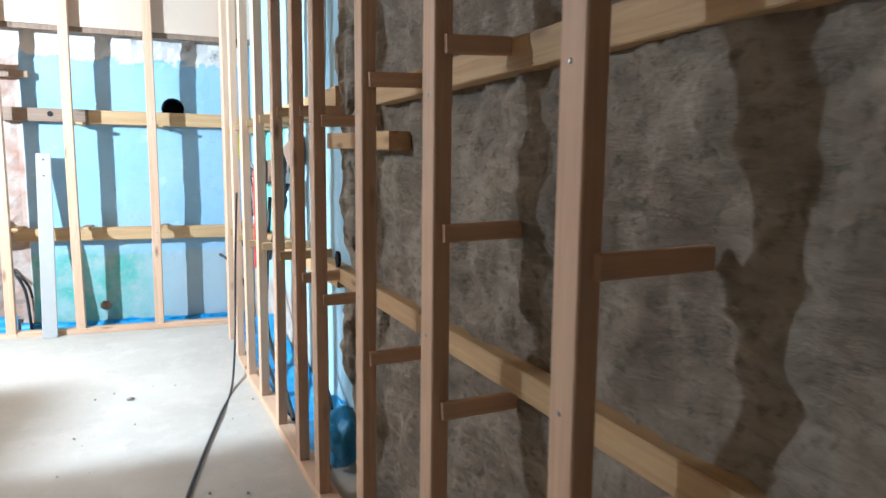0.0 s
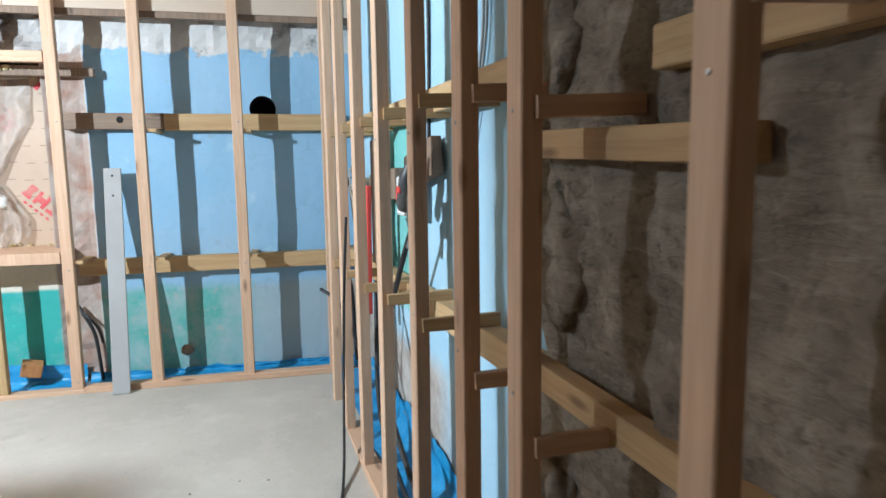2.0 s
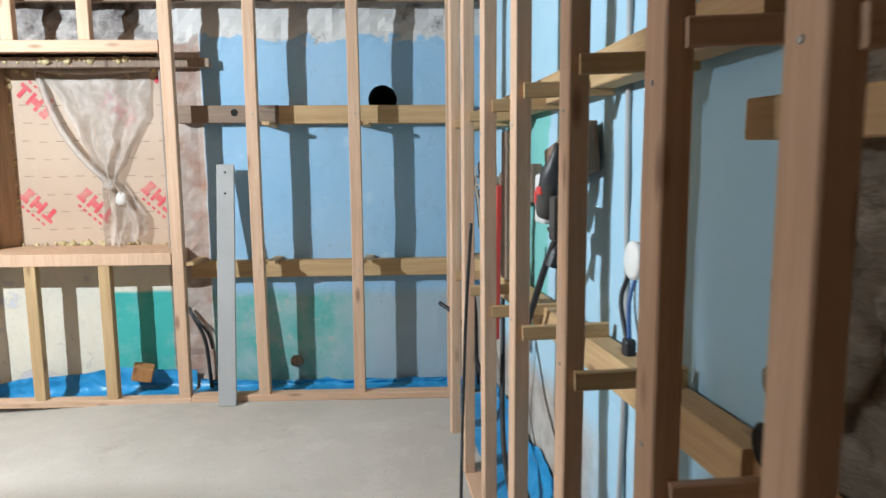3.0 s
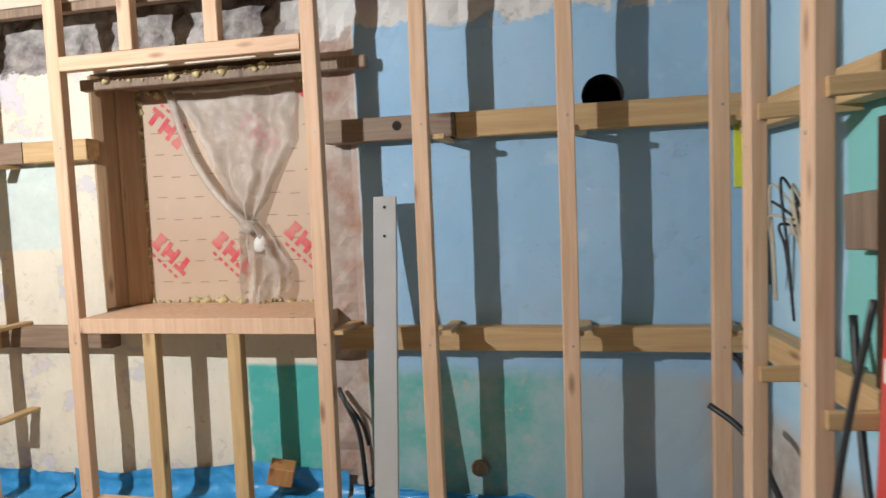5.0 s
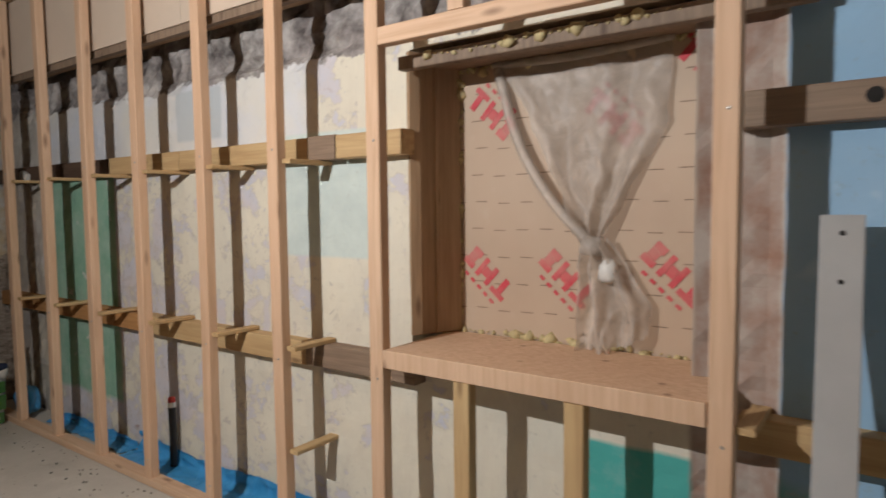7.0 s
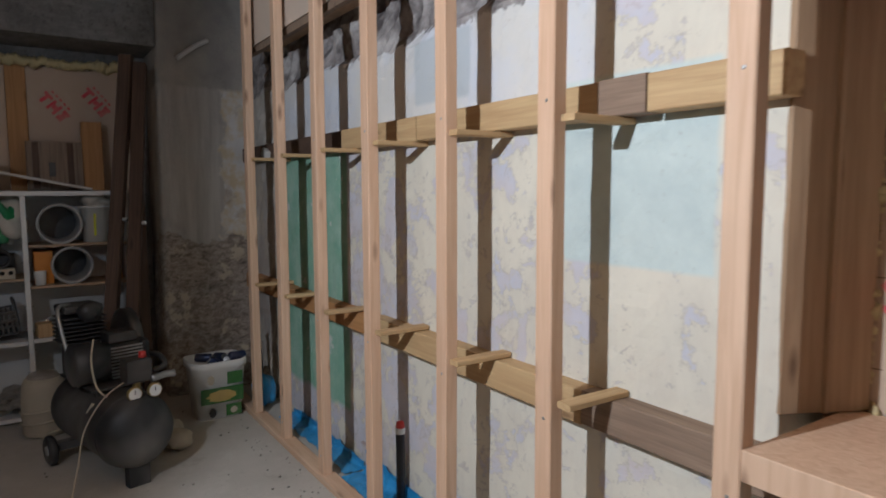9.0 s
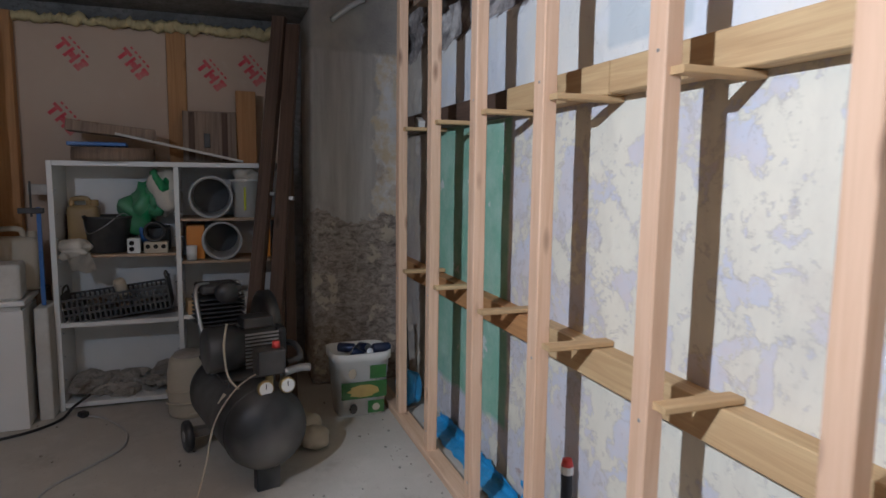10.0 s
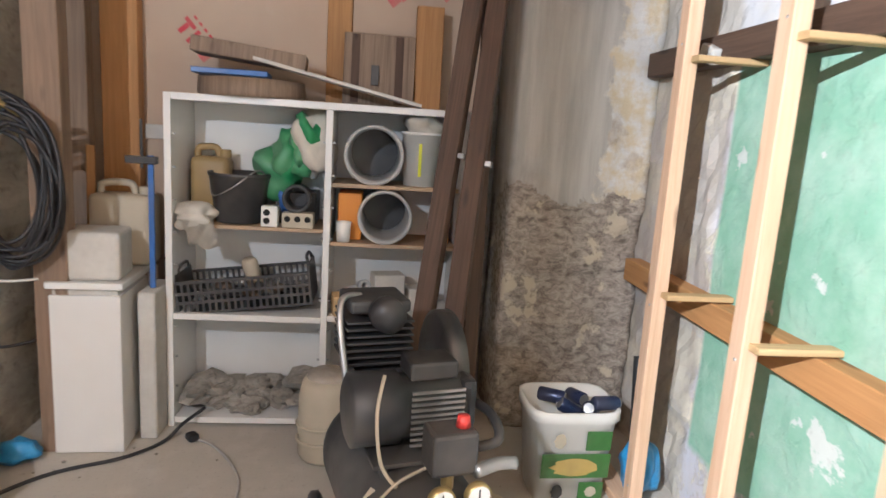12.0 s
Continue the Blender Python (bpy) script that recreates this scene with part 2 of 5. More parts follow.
def floor_mat():
    n = Nodes("dusty_concrete")
    a, b, f = n.noise(0.9, 6, 0.6), n.noise(5.5, 7, 0.65), n.noise(60.0, 3, 0.6)
    c = n.mix(n.ramp(a, 0.35, 0.7), (0.50, 0.47, 0.41), (0.40, 0.37, 0.32))
    c = n.mix(n.ramp(b, 0.5, 0.75, 0.0, 0.5), c, (0.58, 0.55, 0.49))
    c = n.mix(n.ramp(n.noise(2.4, 8, 0.7), 0.6, 0.72, 0.0, 0.5), c, (0.30, 0.26, 0.21))
    c = n.mix(n.ramp(f, 0.62, 0.72, 0.0, 0.5), c, (0.26, 0.23, 0.19))
    return n.done(c, 0.88, n.math("ADD", b, n.math("MULTIPLY", f, 0.4)), 0.3, 0.006)


def board_mat():
    """Brown foil facing of an insulation board, slightly creased."""
    n = Nodes("brown_board")
    a, b = n.noise(1.2, 4, 0.6), n.noise(9.0, 5, 0.6)
    c = n.mix(n.ramp(a, 0.35, 0.7), (0.52, 0.40, 0.29), (0.46, 0.34, 0.24))
    c = n.mix(n.ramp(b, 0.6, 0.8, 0.0, 0.3), c, (0.58, 0.49, 0.40))
    return n.done(c, 0.6, b, 0.12, 0.004)


def plasterboard_mat():
    n = Nodes("pinkish_plasterboard")
    a, b = n.noise(1.0, 4, 0.6), n.noise(11.0, 5, 0.6)
    c = n.mix(n.ramp(a, 0.35, 0.7), (0.60, 0.49, 0.38), (0.54, 0.44, 0.34))
    c = n.mix(n.ramp(b, 0.55, 0.8, 0.0, 0.35), c, (0.48, 0.39, 0.30))
    return n.done(c, 0.85, b, 0.08, 0.003)


def sheet_mat(name, colour, alpha=1.0, rough=0.3):
    n = Nodes(name)
    obj = n.add("ShaderNodeTexCoord").outputs["Object"]
    a = n.noise(9.0, 5, 0.6, obj, 1.0)
    c = n.mix(n.ramp(a, 0.35, 0.7), colour, tuple(min(1, x * 1.35 + 0.03) for x in colour))
    m = n.done(c, rough, a, 0.5, 0.02)
    n.put(n.bsdf.inputs["Alpha"], alpha)
    return m


M = {
    "pine": wood("new_pine", (0.67, 0.475, 0.32), (0.52, 0.335, 0.205)),
    "batten": wood("yellow_batten", (0.56, 0.40, 0.20), (0.40, 0.26, 0.12)),
    "old_wood": wood("old_grey_timber", (0.30, 0.22, 0.15), (0.16, 0.11, 0.075)),
    "dark_wood": wood("dark_stained_timber", (0.115, 0.070, 0.045), (0.05, 0.03, 0.02)),
    "orange_wood": wood("orange_timber", (0.50, 0.27, 0.10), (0.34, 0.17, 0.06)),
    "grey_plank": plain("galvanised_plank", (0.42, 0.42, 0.41), 0.6, 0.2, 9.0, 0.0, (0.30, 0.29, 0.27), 0.5),
    "lining": wood("brown_niche_lining", (0.42, 0.29, 0.17), (0.28, 0.18, 0.10)),
    "north": painted_north(), "east": painted_east(), "pier": pier_stone(), "floor": floor_mat(),
    "stone": rubble("brown_rubble_stone", (0.36, 0.30, 0.225), (0.17, 0.135, 0.095), (0.42, 0.365, 0.285), 6.0, 1.0, 0.75),
    "concrete": rubble("grey_concrete", (0.24, 0.23, 0.21), (0.15, 0.145, 0.135), (0.30, 0.29, 0.27), 7.0, 0.5),
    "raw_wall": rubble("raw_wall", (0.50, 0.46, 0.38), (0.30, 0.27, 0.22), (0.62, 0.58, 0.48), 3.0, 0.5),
    # Darker copy of the raw wall for the unseen south wall, lowers bounced light.
    "shade_wall": rubble("low_bounce_plaster", (0.24, 0.21, 0.18), (0.15, 0.13, 0.11), (0.30, 0.27, 0.23), 3.0, 0.5),
    "board": board_mat(), "plasterboard": plasterboard_mat(),
    "red_ink": plain("red_ink", (0.62, 0.06, 0.08), 0.7, 0.4, 30.0, 0.0, (0.52, 0.36, 0.28), 0.5),
    "foam": plain("yellow_foam", (0.60, 0.50, 0.26), 0.9, 0.4, 20.0, 0.0, (0.35, 0.27, 0.14), 0.5, 0.5),
    "tarp": sheet_mat("blue_tarpaulin", (0.04, 0.24, 0.48)),
    "bag": sheet_mat("dusty_clear_plastic", (0.50, 0.44, 0.38), 0.5, 0.4),
    "melamine": plain("white_melamine", (0.74, 0.73, 0.70), 0.35, 0.05, 6.0, 0.0, (0.42, 0.38, 0.32), 0.35, 0.03),
    "shelf_wood": plain("beech_shelf", (0.44, 0.31, 0.19), 0.6, 0.2, 10.0),
    "white": plain("white_plastic", (0.76, 0.75, 0.71), 0.5, 0.1, 8.0, 0.0, (0.45, 0.41, 0.34), 0.35, 0.05),
    "black": plain("black_plastic", (0.030, 0.030, 0.032), 0.45, 0.3, 18.0, 0.0, (0.20, 0.18, 0.15), 0.35, 0.1),
    "cable": plain("black_cable", (0.018, 0.018, 0.02), 0.5, 0.2, 18.0, 0.0, (0.08, 0.075, 0.07), 0.3, 0.05),
    "iron": plain("dusty_black_steel", (0.035, 0.036, 0.038), 0.5, 0.3, 9.0, 0.2, (0.26, 0.245, 0.22), 0.75, 0.15),
    "steel": plain("dull_steel", (0.42, 0.42, 0.41), 0.4, 0.2, 14.0, 0.8, (0.25, 0.22, 0.18), 0.3),
    "brass": plain("brass", (0.55, 0.42, 0.18), 0.4, 0.2, 14.0, 0.8),
    "red": plain("red_plastic", (0.62, 0.05, 0.04), 0.45, 0.1, 14.0),
    "blue": plain("blue_plastic", (0.04, 0.14, 0.42), 0.4, 0.1, 14.0),
    "navy": plain("navy_can", (0.02, 0.035, 0.10), 0.3, 0.2, 14.0, 0.4),
    "green": plain("green_plastic", (0.03, 0.24, 0.08), 0.4, 0.2, 14.0, 0.0, (0.30, 0.40, 0.30), 0.5),
    "leaf": plain("printed_green", (0.05, 0.16, 0.035), 0.5, 0.5, 20.0),
    "ochre": plain("printed_ochre", (0.50, 0.36, 0.10), 0.5, 0.4, 16.0),
    "orange": plain("orange_plastic", (0.72, 0.27, 0.02), 0.5, 0.1, 10.0),
    "yellow": plain("yellow_mark", (0.75, 0.78, 0.04), 0.6, 0.1, 20.0),
    "grey_pipe": plain("grey_plastic_pipe", (0.40, 0.40, 0.39), 0.5, 0.1, 10.0, 0.0, (0.36, 0.33, 0.28), 0.4, 0.05),
    "can": plain("dusty_jerrycan", (0.50, 0.44, 0.33), 0.6, 0.2, 8.0, 0.0, (0.34, 0.29, 0.22), 0.5),
    "ochre_can": plain("amber_jerrycan", (0.34, 0.23, 0.09), 0.5, 0.3, 10.0),
    "block": plain("aerated_block", (0.58, 0.56, 0.51), 0.95, 0.3, 24.0, 0.0, (0.40, 0.36, 0.30), 0.5, 0.5),
    "rag": plain("dirty_cloth", (0.62, 0.58, 0.50), 0.95, 0.3, 16.0, 0.0, (0.40, 0.34, 0.27), 0.5, 0.4),
    "rock": rubble("grey_stones", (0.34, 0.31, 0.27), (0.20, 0.18, 0.15), (0.42, 0.39, 0.34), 9.0, 0.6),
    "dark": plain("dark_hollow", (0.012, 0.011, 0.010), 0.95, 0.2, 12.0, 0.0, (0.02, 0.02, 0.02), 0.3),
    "glass_bulb": plain("frosted_glass", (0.85, 0.83, 0.78), 0.3, 0.02, 8.0, 0.0, (0.7, 0.68, 0.6), 0.1, 0.02),
}

# ---- mesh helpers ----
SITE = Matrix()       # where the things of the next section stand


def link(name, bm, material, parent=None, label="", m=None, smooth=False):
    me = bpy.data.meshes.new(name)
    bmesh.ops.recalc_face_normals(bm, faces=bm.faces)
    bm.to_mesh(me)
    bm.free()
    for x in (material if isinstance(material, (list, tuple)) else [material]):
        me.materials.append(M[x])
    if smooth:
        me.shade_smooth()
    ob = new(name, me)
    if parent is not None:
        ob.parent = parent
    if m is not None:
        ob.matrix_basis = m
    if parent is None:
        ob.matrix_basis = SITE @ ob.matrix_basis
    if label:
        ob["label"] = label
    return ob


def part(name, bm, material, parent, label="", m=None, smooth=False):
    return link(name, bm, material, parent, label, m, smooth)


def empty(name, m, label, category, group="", kind=""):
    ob = new(name)
    ob.matrix_basis = SITE @ m
    return tagged(ob, label, category, group, kind)


def box(bm, x0, y0, z0, x1, y1, z1, bevel=0.0):
    m = Matrix.Translation(((x0 + x1) / 2, (y0 + y1) / 2, (z0 + z1) / 2)) @ Matrix.Diagonal((abs(x1 - x0), abs(y1 - y0), abs(z1 - z0), 1))
    g = bmesh.ops.create_cube(bm, size=1, matrix=m)
    if bevel:
        es = list({e for v in g["verts"] for e in v.link_edges})
        bmesh.ops.bevel(bm, geom=es, offset=bevel, segments=2, affect="EDGES", profile=0.5)
    return bm


def bx(x0, y0, z0, x1, y1, z1, bevel=0.0):
    return box(bmesh.new(), x0, y0, z0, x1, y1, z1, bevel)


def lathe(profile, seg=28, bm=None, m=None):
    """Turn (radius, height) pairs round z."""
    bm = bm or bmesh.new()
    m = m or Matrix()
    rings = []
    for r, z in profile:
        rings.append([bm.verts.new(m @ Vector((r * math.cos(2 * math.pi * i / seg), r * math.sin(2 * math.pi * i / seg), z))) for i in range(seg)] if r > 1e-6 else [bm.verts.new(m @ Vector((0, 0, z)))])
    for a, b in zip(rings, rings[1:]):
        for i in range(seg):
            j = (i + 1) % seg
            vs = [a[i % len(a)], a[j % len(a)], b[j % len(b)], b[i % len(b)]]
            vs = list(dict.fromkeys(vs))
            if len(vs) > 2:
                bm.faces.new(vs)
    return bm


def smooth_line(points, steps=8):
    """Catmull-Rom through the points."""
    p = [Vector(q) for q in points]
    p = [p[0]] + p + [p[-1]]
    out = []
    for i in range(1, len(p) - 2):
        for k in range(steps):
            t = k / steps
            out.append(0.5 * (2 * p[i] + (p[i + 1] - p[i - 1]) * t + (2 * p[i - 1] - 5 * p[i] + 4 * p[i + 1] - p[i + 2]) * t * t + (3 * p[i] - p[i - 1] - 3 * p[i + 1] + p[i + 2]) * t ** 3))
    out.append(p[-2])
    return out


def tube(points, r, steps=8, seg=7, bm=None):
    bm = bm or bmesh.new()
    line = smooth_line(points, steps) if steps else [Vector(q) for q in points]
    prev, up = None, Vector((0.13, 0.27, 0.95)).normalized()
    for i, c in enumerate(line):
        d = (line[min(i + 1, len(line) - 1)] - line[max(i - 1, 0)]).normalized()
        a = d.cross(up)
        if a.length < 0.1:
            a = d.cross(Vector((1, 0, 0)))
        a.normalize()
        b = d.cross(a)
        ring = [bm.verts.new(c + r * (math.cos(2 * math.pi * k / seg) * a + math.sin(2 * math.pi * k / seg) * b)) for k in range(seg)]
        if prev:
            for k in range(seg):
                bm.faces.new((prev[k], prev[(k + 1) % seg], ring[(k + 1) % seg], ring[k]))
        else:
            bm.faces.new(ring[::-1])
        prev = ring
    bm.faces.new(prev)
    return bm


def stone(size, seed, sub=2, rough=0.35):
    """A lump of stone."""
    bm = bmesh.new()
    bmesh.ops.create_icosphere(bm, subdivisions=sub, radius=1)
    for v in bm.verts:
        k = 1 + rough * noise.noise(v.co * 1.3 + Vector((seed * 3.1, 0, 0))) + 0.12 * noise.noise(v.co * 4 + Vector((0, seed * 2.3, 0)))
        v.co = Vector((v.co.x * size[0], v.co.y * size[1], v.co.z * size[2])) * k
    return bm


def lumber(name, w, d, length, m, material, parent=None, label="", category="", group="", warp=0.0, kind=""):
    """Sawn timber with its length along local z from 0, eased edges and a slight bow."""
    bm = bmesh.new()
    n, e = 7, 0.0035
    prof = [(-w / 2 + e, -d / 2), (w / 2 - e, -d / 2), (w / 2, -d / 2 + e), (w / 2, d / 2 - e), (w / 2 - e, d / 2), (-w / 2 + e, d / 2), (-w / 2, d / 2 - e), (-w / 2, -d / 2 + e)]
    rows = []
    for i in range(n):
        t = i / (n - 1)
        bow = warp * math.sin(math.pi * t)
        rows.append([bm.verts.new((x + bow, y + bow * 0.4, t * length)) for x, y in prof])
    for a, b in zip(rows, rows[1:]):
        for k in range(8):
            bm.faces.new((a[k], a[(k + 1) % 8], b[(k + 1) % 8], b[k]))
    bm.faces.new(rows[0][::-1])
    bm.faces.new(rows[-1])
    ob = link(name, bm, material, parent, "", m)
    return tagged(ob, label, category, group, kind)


def along_x(x, y, z):
    """Local z runs along +x; local x up, local y along y."""
    return Matrix(((0, 0, 1, x), (0, 1, 0, y), (-1, 0, 0, z), (0, 0, 0, 1)))


def along_y(x, y, z):
    return Matrix(((1, 0, 0, x), (0, 0, 1, y), (0, -1, 0, z), (0, 0, 0, 1)))


def between(a, b, turn=0.0):
    a, b = Vector(a), Vector(b)
    return Matrix.Translation(a) @ (b - a).to_track_quat("Z", "Y").to_matrix().to_4x4() @ pose(0, 0, 0, 0, 0, turn), (b - a).length


def wall_sheet(name, us, vs, place, material, hole=None, back=0.22, label="", smooth=False):
    """A thick wall: a finely gridded uneven front and a plain back, with holes through it."""
    bm = bmesh.new()
    front, rear = {}, {}
    cells = [(i, j) for i in range(len(us) - 1) for j in range(len(vs) - 1) if not (hole and hole((us[i] + us[i + 1]) / 2, (vs[j] + vs[j + 1]) / 2))]

    def vert(table, i, j, depth):
        if (i, j) not in table:
            table[i, j] = bm.verts.new(place(us[i], vs[j], depth))
        return table[i, j]

    count = {}
    for i, j in cells:
        q = [(i, j), (i + 1, j), (i + 1, j + 1), (i, j + 1)]
        bm.faces.new([vert(front, *k, None) for k in q])
        bm.faces.new([vert(rear, *k, back) for k in q][::-1])
        for a, b in zip(q, q[1:] + q[:1]):
            count[frozenset((a, b))] = count.get(frozenset((a, b)), 0) + 1
    for e, c in count.items():
        if c == 1:
            a, b = tuple(e)
            bm.faces.new((front[a], front[b], rear[b], rear[a]))
    ob = link(name, bm, material, smooth=smooth)
    return tagged(ob, label, "wall", kind="structure")


def steps(a, b, d, *fixed):
    """Grid lines from a to b about d apart, through the fixed ones."""
    marks = sorted({a, b, *fixed})
    out = []
    for p, q in zip(marks, marks[1:]):
        k = max(1, round((q - p) / d))
        out += [p + (q - p) * i / k for i in range(k)]
    return out + [b]


def fbm(x, y, z=0.0):
    return noise.fractal(Vector((x, y, z)), 1.0, 2.0, 4)

# ---- the large structure ----
WALL_Y, STUD_Y, BATTEN_Y = 6.455, 6.18, 6.375
WEST_X, CEIL = -6.85, 3.0
SKEW = 0.10           # the east side leans out by this much a metre towards the south
EX, EY = 0.258, 5.73    # a point on the east studs' faces


def east(off, y):
    """x of the plane that lies off behind the east studs' faces."""
    return EX + SKEW * (EY - y) + off


EAST_ANGLE = math.degrees(math.atan(SKEW))

# floor
us, vs = steps(-8.6, 2.2, 0.25), steps(-2.2, 7.0, 0.25)
bm = bmesh.new()


def lift(u, v):
    """The concrete rises a little towards the north-east corner."""
    a, b = max(0.0, min(1.0, (u + 2.9) / 1.3)), max(0.0, min(1.0, (v - 4.5) / 1.3))
    return 0.065 * a * a * (3 - 2 * a) * b * b * (3 - 2 * b)


grid = {(i, j): bm.verts.new((u, v, lift(u, v) + 0.004 * fbm(u, v))) for i, u in enumerate(us) for j, v in enumerate(vs)}
for i in range(len(us) - 1):
    for j in range(len(vs) - 1):
        bm.faces.new((grid[i, j], grid[i + 1, j], grid[i + 1, j + 1], grid[i, j + 1]))
ob = link("floor", bm, "floor", smooth=True)
tagged(ob, "dusty pale grey concrete floor with scattered grit", "floor", kind="structure")

# ceiling with boards, its brown kept dark to lower bounced light
tagged(link("ceiling", bx(-8.6, -2.2, CEIL, 2.2, 7.0, CEIL + 0.1), "lining"), "bare dull brown board ceiling", "ceiling", kind="structure")

# north wall with the window niche and a flue hole
HOLE = (-0.112, 1.909, 0.09)
NX0, NX1, NZ0, NZ1 = -2.648, -1.49, 0.92, 2.20


def north_place(u, v, depth):
    if depth is not None:
        return (u, WALL_Y + depth, v)
    west = u < -1.4
    top = max(0.0, min(1.0, (v - (2.245 if west else 2.28) + 0.10 * fbm(u * 2.2, v * 2.2, 3)) / 0.04))
    rough = 0.05 * fbm(u * 5, v * 5, 7) + 0.03 * fbm(u * 13, v * 13, 1)
    d = 0.008 * fbm(u * 1.2, v * 1.2) + 0.004 * fbm(u * 7, v * 7)
    d += top * ((0.05 if west else 0.015) + (rough if west else rough * 0.45))
    if -1.49 < u < -1.232 and v < 2.28:
        d += 0.02 + 0.35 * rough
    if u < -6.2:
        d += 0.4 * rough
    if abs(u - HOLE[0]) < 0.16 and abs(v - HOLE[1]) < 0.16:
        d = 0.0
    return (u, WALL_Y + d, v)


us = steps(WEST_X - 0.6, 0.85, 0.045, NX0, NX1, -1.232, HOLE[0] - 0.12, HOLE[0] + 0.12)
vs = steps(0.0, CEIL, 0.045, NZ0, NZ1, HOLE[1] - 0.12, HOLE[1] + 0.12)
wall_sheet("wall_north", us, vs, north_place, "north", lambda u, v: (NX0 < u < NX1 and NZ0 < v < NZ1) or (abs(u - HOLE[0]) < 0.12 and abs(v - HOLE[1]) < 0.12), 0.30, "old stone wall with flaking blue, cream and green paint")

# flue hole
bm = bmesh.new()
n = 32
inner, deep, outer = [], [], []
for k in range(n):
    a = 2 * math.pi * k / n
    r = HOLE[2] * (1 + 0.04 * fbm(math.cos(a) * 2, math.sin(a) * 2, 5))
    c, s = math.cos(a), math.sin(a)
    q = 0.12 / max(abs(c), abs(s))
    inner.append(bm.verts.new((HOLE[0] + r * c, WALL_Y, HOLE[1] + r * s)))
    deep.append(bm.verts.new((HOLE[0] + r * c, WALL_Y + 0.28, HOLE[1] + r * s)))
    outer.append(bm.verts.new((HOLE[0] + q * c, WALL_Y, HOLE[1] + q * s)))
for k in range(n):
    j = (k + 1) % n
    bm.faces.new((outer[k], outer[j], inner[j], inner[k]))
    f = bm.faces.new((inner[k], inner[j], deep[j], deep[k]))
    f.material_index = 1
f = bm.faces.new(deep)
f.material_index = 1
tagged(link("wall_flue_hole", bm, ["north", "dark"]), "round dark flue hole through blue plaster", "hole", kind="structure")

# east wall: blue plaster to the north, rubble stone to the south, the stone edge broken
EDGE = 3.43


def east_place(u, v, depth):
    if depth is not None:
        return (east(0.32, u) + depth, u, v)
    return (east(0.32, u) + 0.008 * fbm(u * 1.3, v * 1.3) + 0.004 * fbm(u * 8, v * 8), u, v)


wall_sheet("wall_east", steps(3.0, 6.9, 0.06), steps(0, CEIL, 0.06), east_place, "east", None, 0.25, "blue painted plaster wall with grey scrapes")


def stone_place(u, v, depth):
    if depth is not None:
        return (east(0.46, u), u, v)
    y = u
    if u > EDGE - 0.3:
        y = u + (u - EDGE + 0.3) / 0.3 * (0.09 * fbm(0.3, v * 2.3, 2) + 0.04 * fbm(1, v * 9, 2))
    slump = 0.05 * fbm(u * 1.4, v * 1.4, 4) + 0.035 * fbm(u * 4.5, v * 4.5, 8) + 0.022 * fbm(u * 12, v * 12, 9)
    return (east(0.25, u) + slump, y, v)


wall_sheet("wall_east_stone", steps(-2.2, 0.2, 0.08) + steps(0.2, EDGE, 0.028)[1:], steps(0, CEIL, 0.028), stone_place, "stone", None, 0.3, "rough brown rubble stone wall, unpainted", True)

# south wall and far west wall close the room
tagged(link("wall_south", bx(-8.6, -2.2, 0, 2.2, -2.0, CEIL), "shade_wall"), "unseen plain rough plaster wall, darkened to cut bounced light", "wall", kind="structure")

# west end: pier, alcove, beam, side wall


def pier_place(u, v, depth):
    if depth is not None:
        return (WEST_X - 0.7, u, v)
    low = max(0.0, min(1.0, (1.2 - v + 0.25 * fbm(u * 3, v * 3, 6)) / 0.05))
    side = max(0.0, min(1.0, (u - 6.22 + 0.2 * fbm(u * 3, v * 3, 11)) / 0.03))
    d = 0.006 * fbm(u * 4, v * 4) + max(low * 0.8, side * 0.4) * (0.03 + 0.05 * fbm(u * 6, v * 6, 2) + 0.02 * fbm(u * 17, v * 17, 3))
    return (WEST_X - d, u, v)


wall_sheet("wall_west_pier", steps(5.78, 6.45, 0.03), steps(0, CEIL, 0.03), pier_place, "pier", None, 0.5, "grey rendered pier, the render broken off to rubble", True)


def side_place(u, v, depth):
    if depth is not None:
        return (-7.6, u, v)
    d = 0.012 * fbm(u * 3, v * 3) + (0.06 * fbm(1.0, v * 3) if u > 3.5 else 0.0)
    return (-6.48 - d, u + (0.05 * fbm(2.0, v * 4) if u > 3.5 else 0.0), v)


wall_sheet("wall_west_side", steps(-2.0, 3.62, 0.1, 3.3, 3.44, 3.52), steps(0, CEIL, 0.08), side_place, "raw_wall", None, 0.5, "rough cream plaster wall with a broken edge")
tagged(link("wall_west_back", bx(-8.2, 3.2, 0, -7.33, 5.9, CEIL), "concrete"), "plain wall behind the alcove boards", "wall", kind="structure")


def beam_place(u, v, depth):
    if depth is not None:
        return (-7.32, u, v)
    return (WEST_X + 0.03 - 0.012 * fbm(u * 6, v * 6), u, v)


wall_sheet("beam_west", steps(3.3, 5.775, 0.08), steps(2.565, CEIL, 0.06), beam_place, "concrete", None, 0.5, "bare grey concrete beam over the alcove")

# boxed bulkhead along the top of the north wall
ob = empty("bulkhead", pose(0, 0, 0), "boxed bulkhead of pinkish plasterboard above the studs", "bulkhead", kind="structure")
for a, b in ((-6.3, -4.0), (-3.996, -1.6), (-1.596, 0.6)):
    part("plasterboard", bx(a, 6.262, 2.50, b, 6.275, CEIL, 0.002), "plasterboard", ob)
part("soffit", bx(-6.3, 6.276, 2.505, 0.6, 6.45, 2.52, 0.002), "lining", ob)
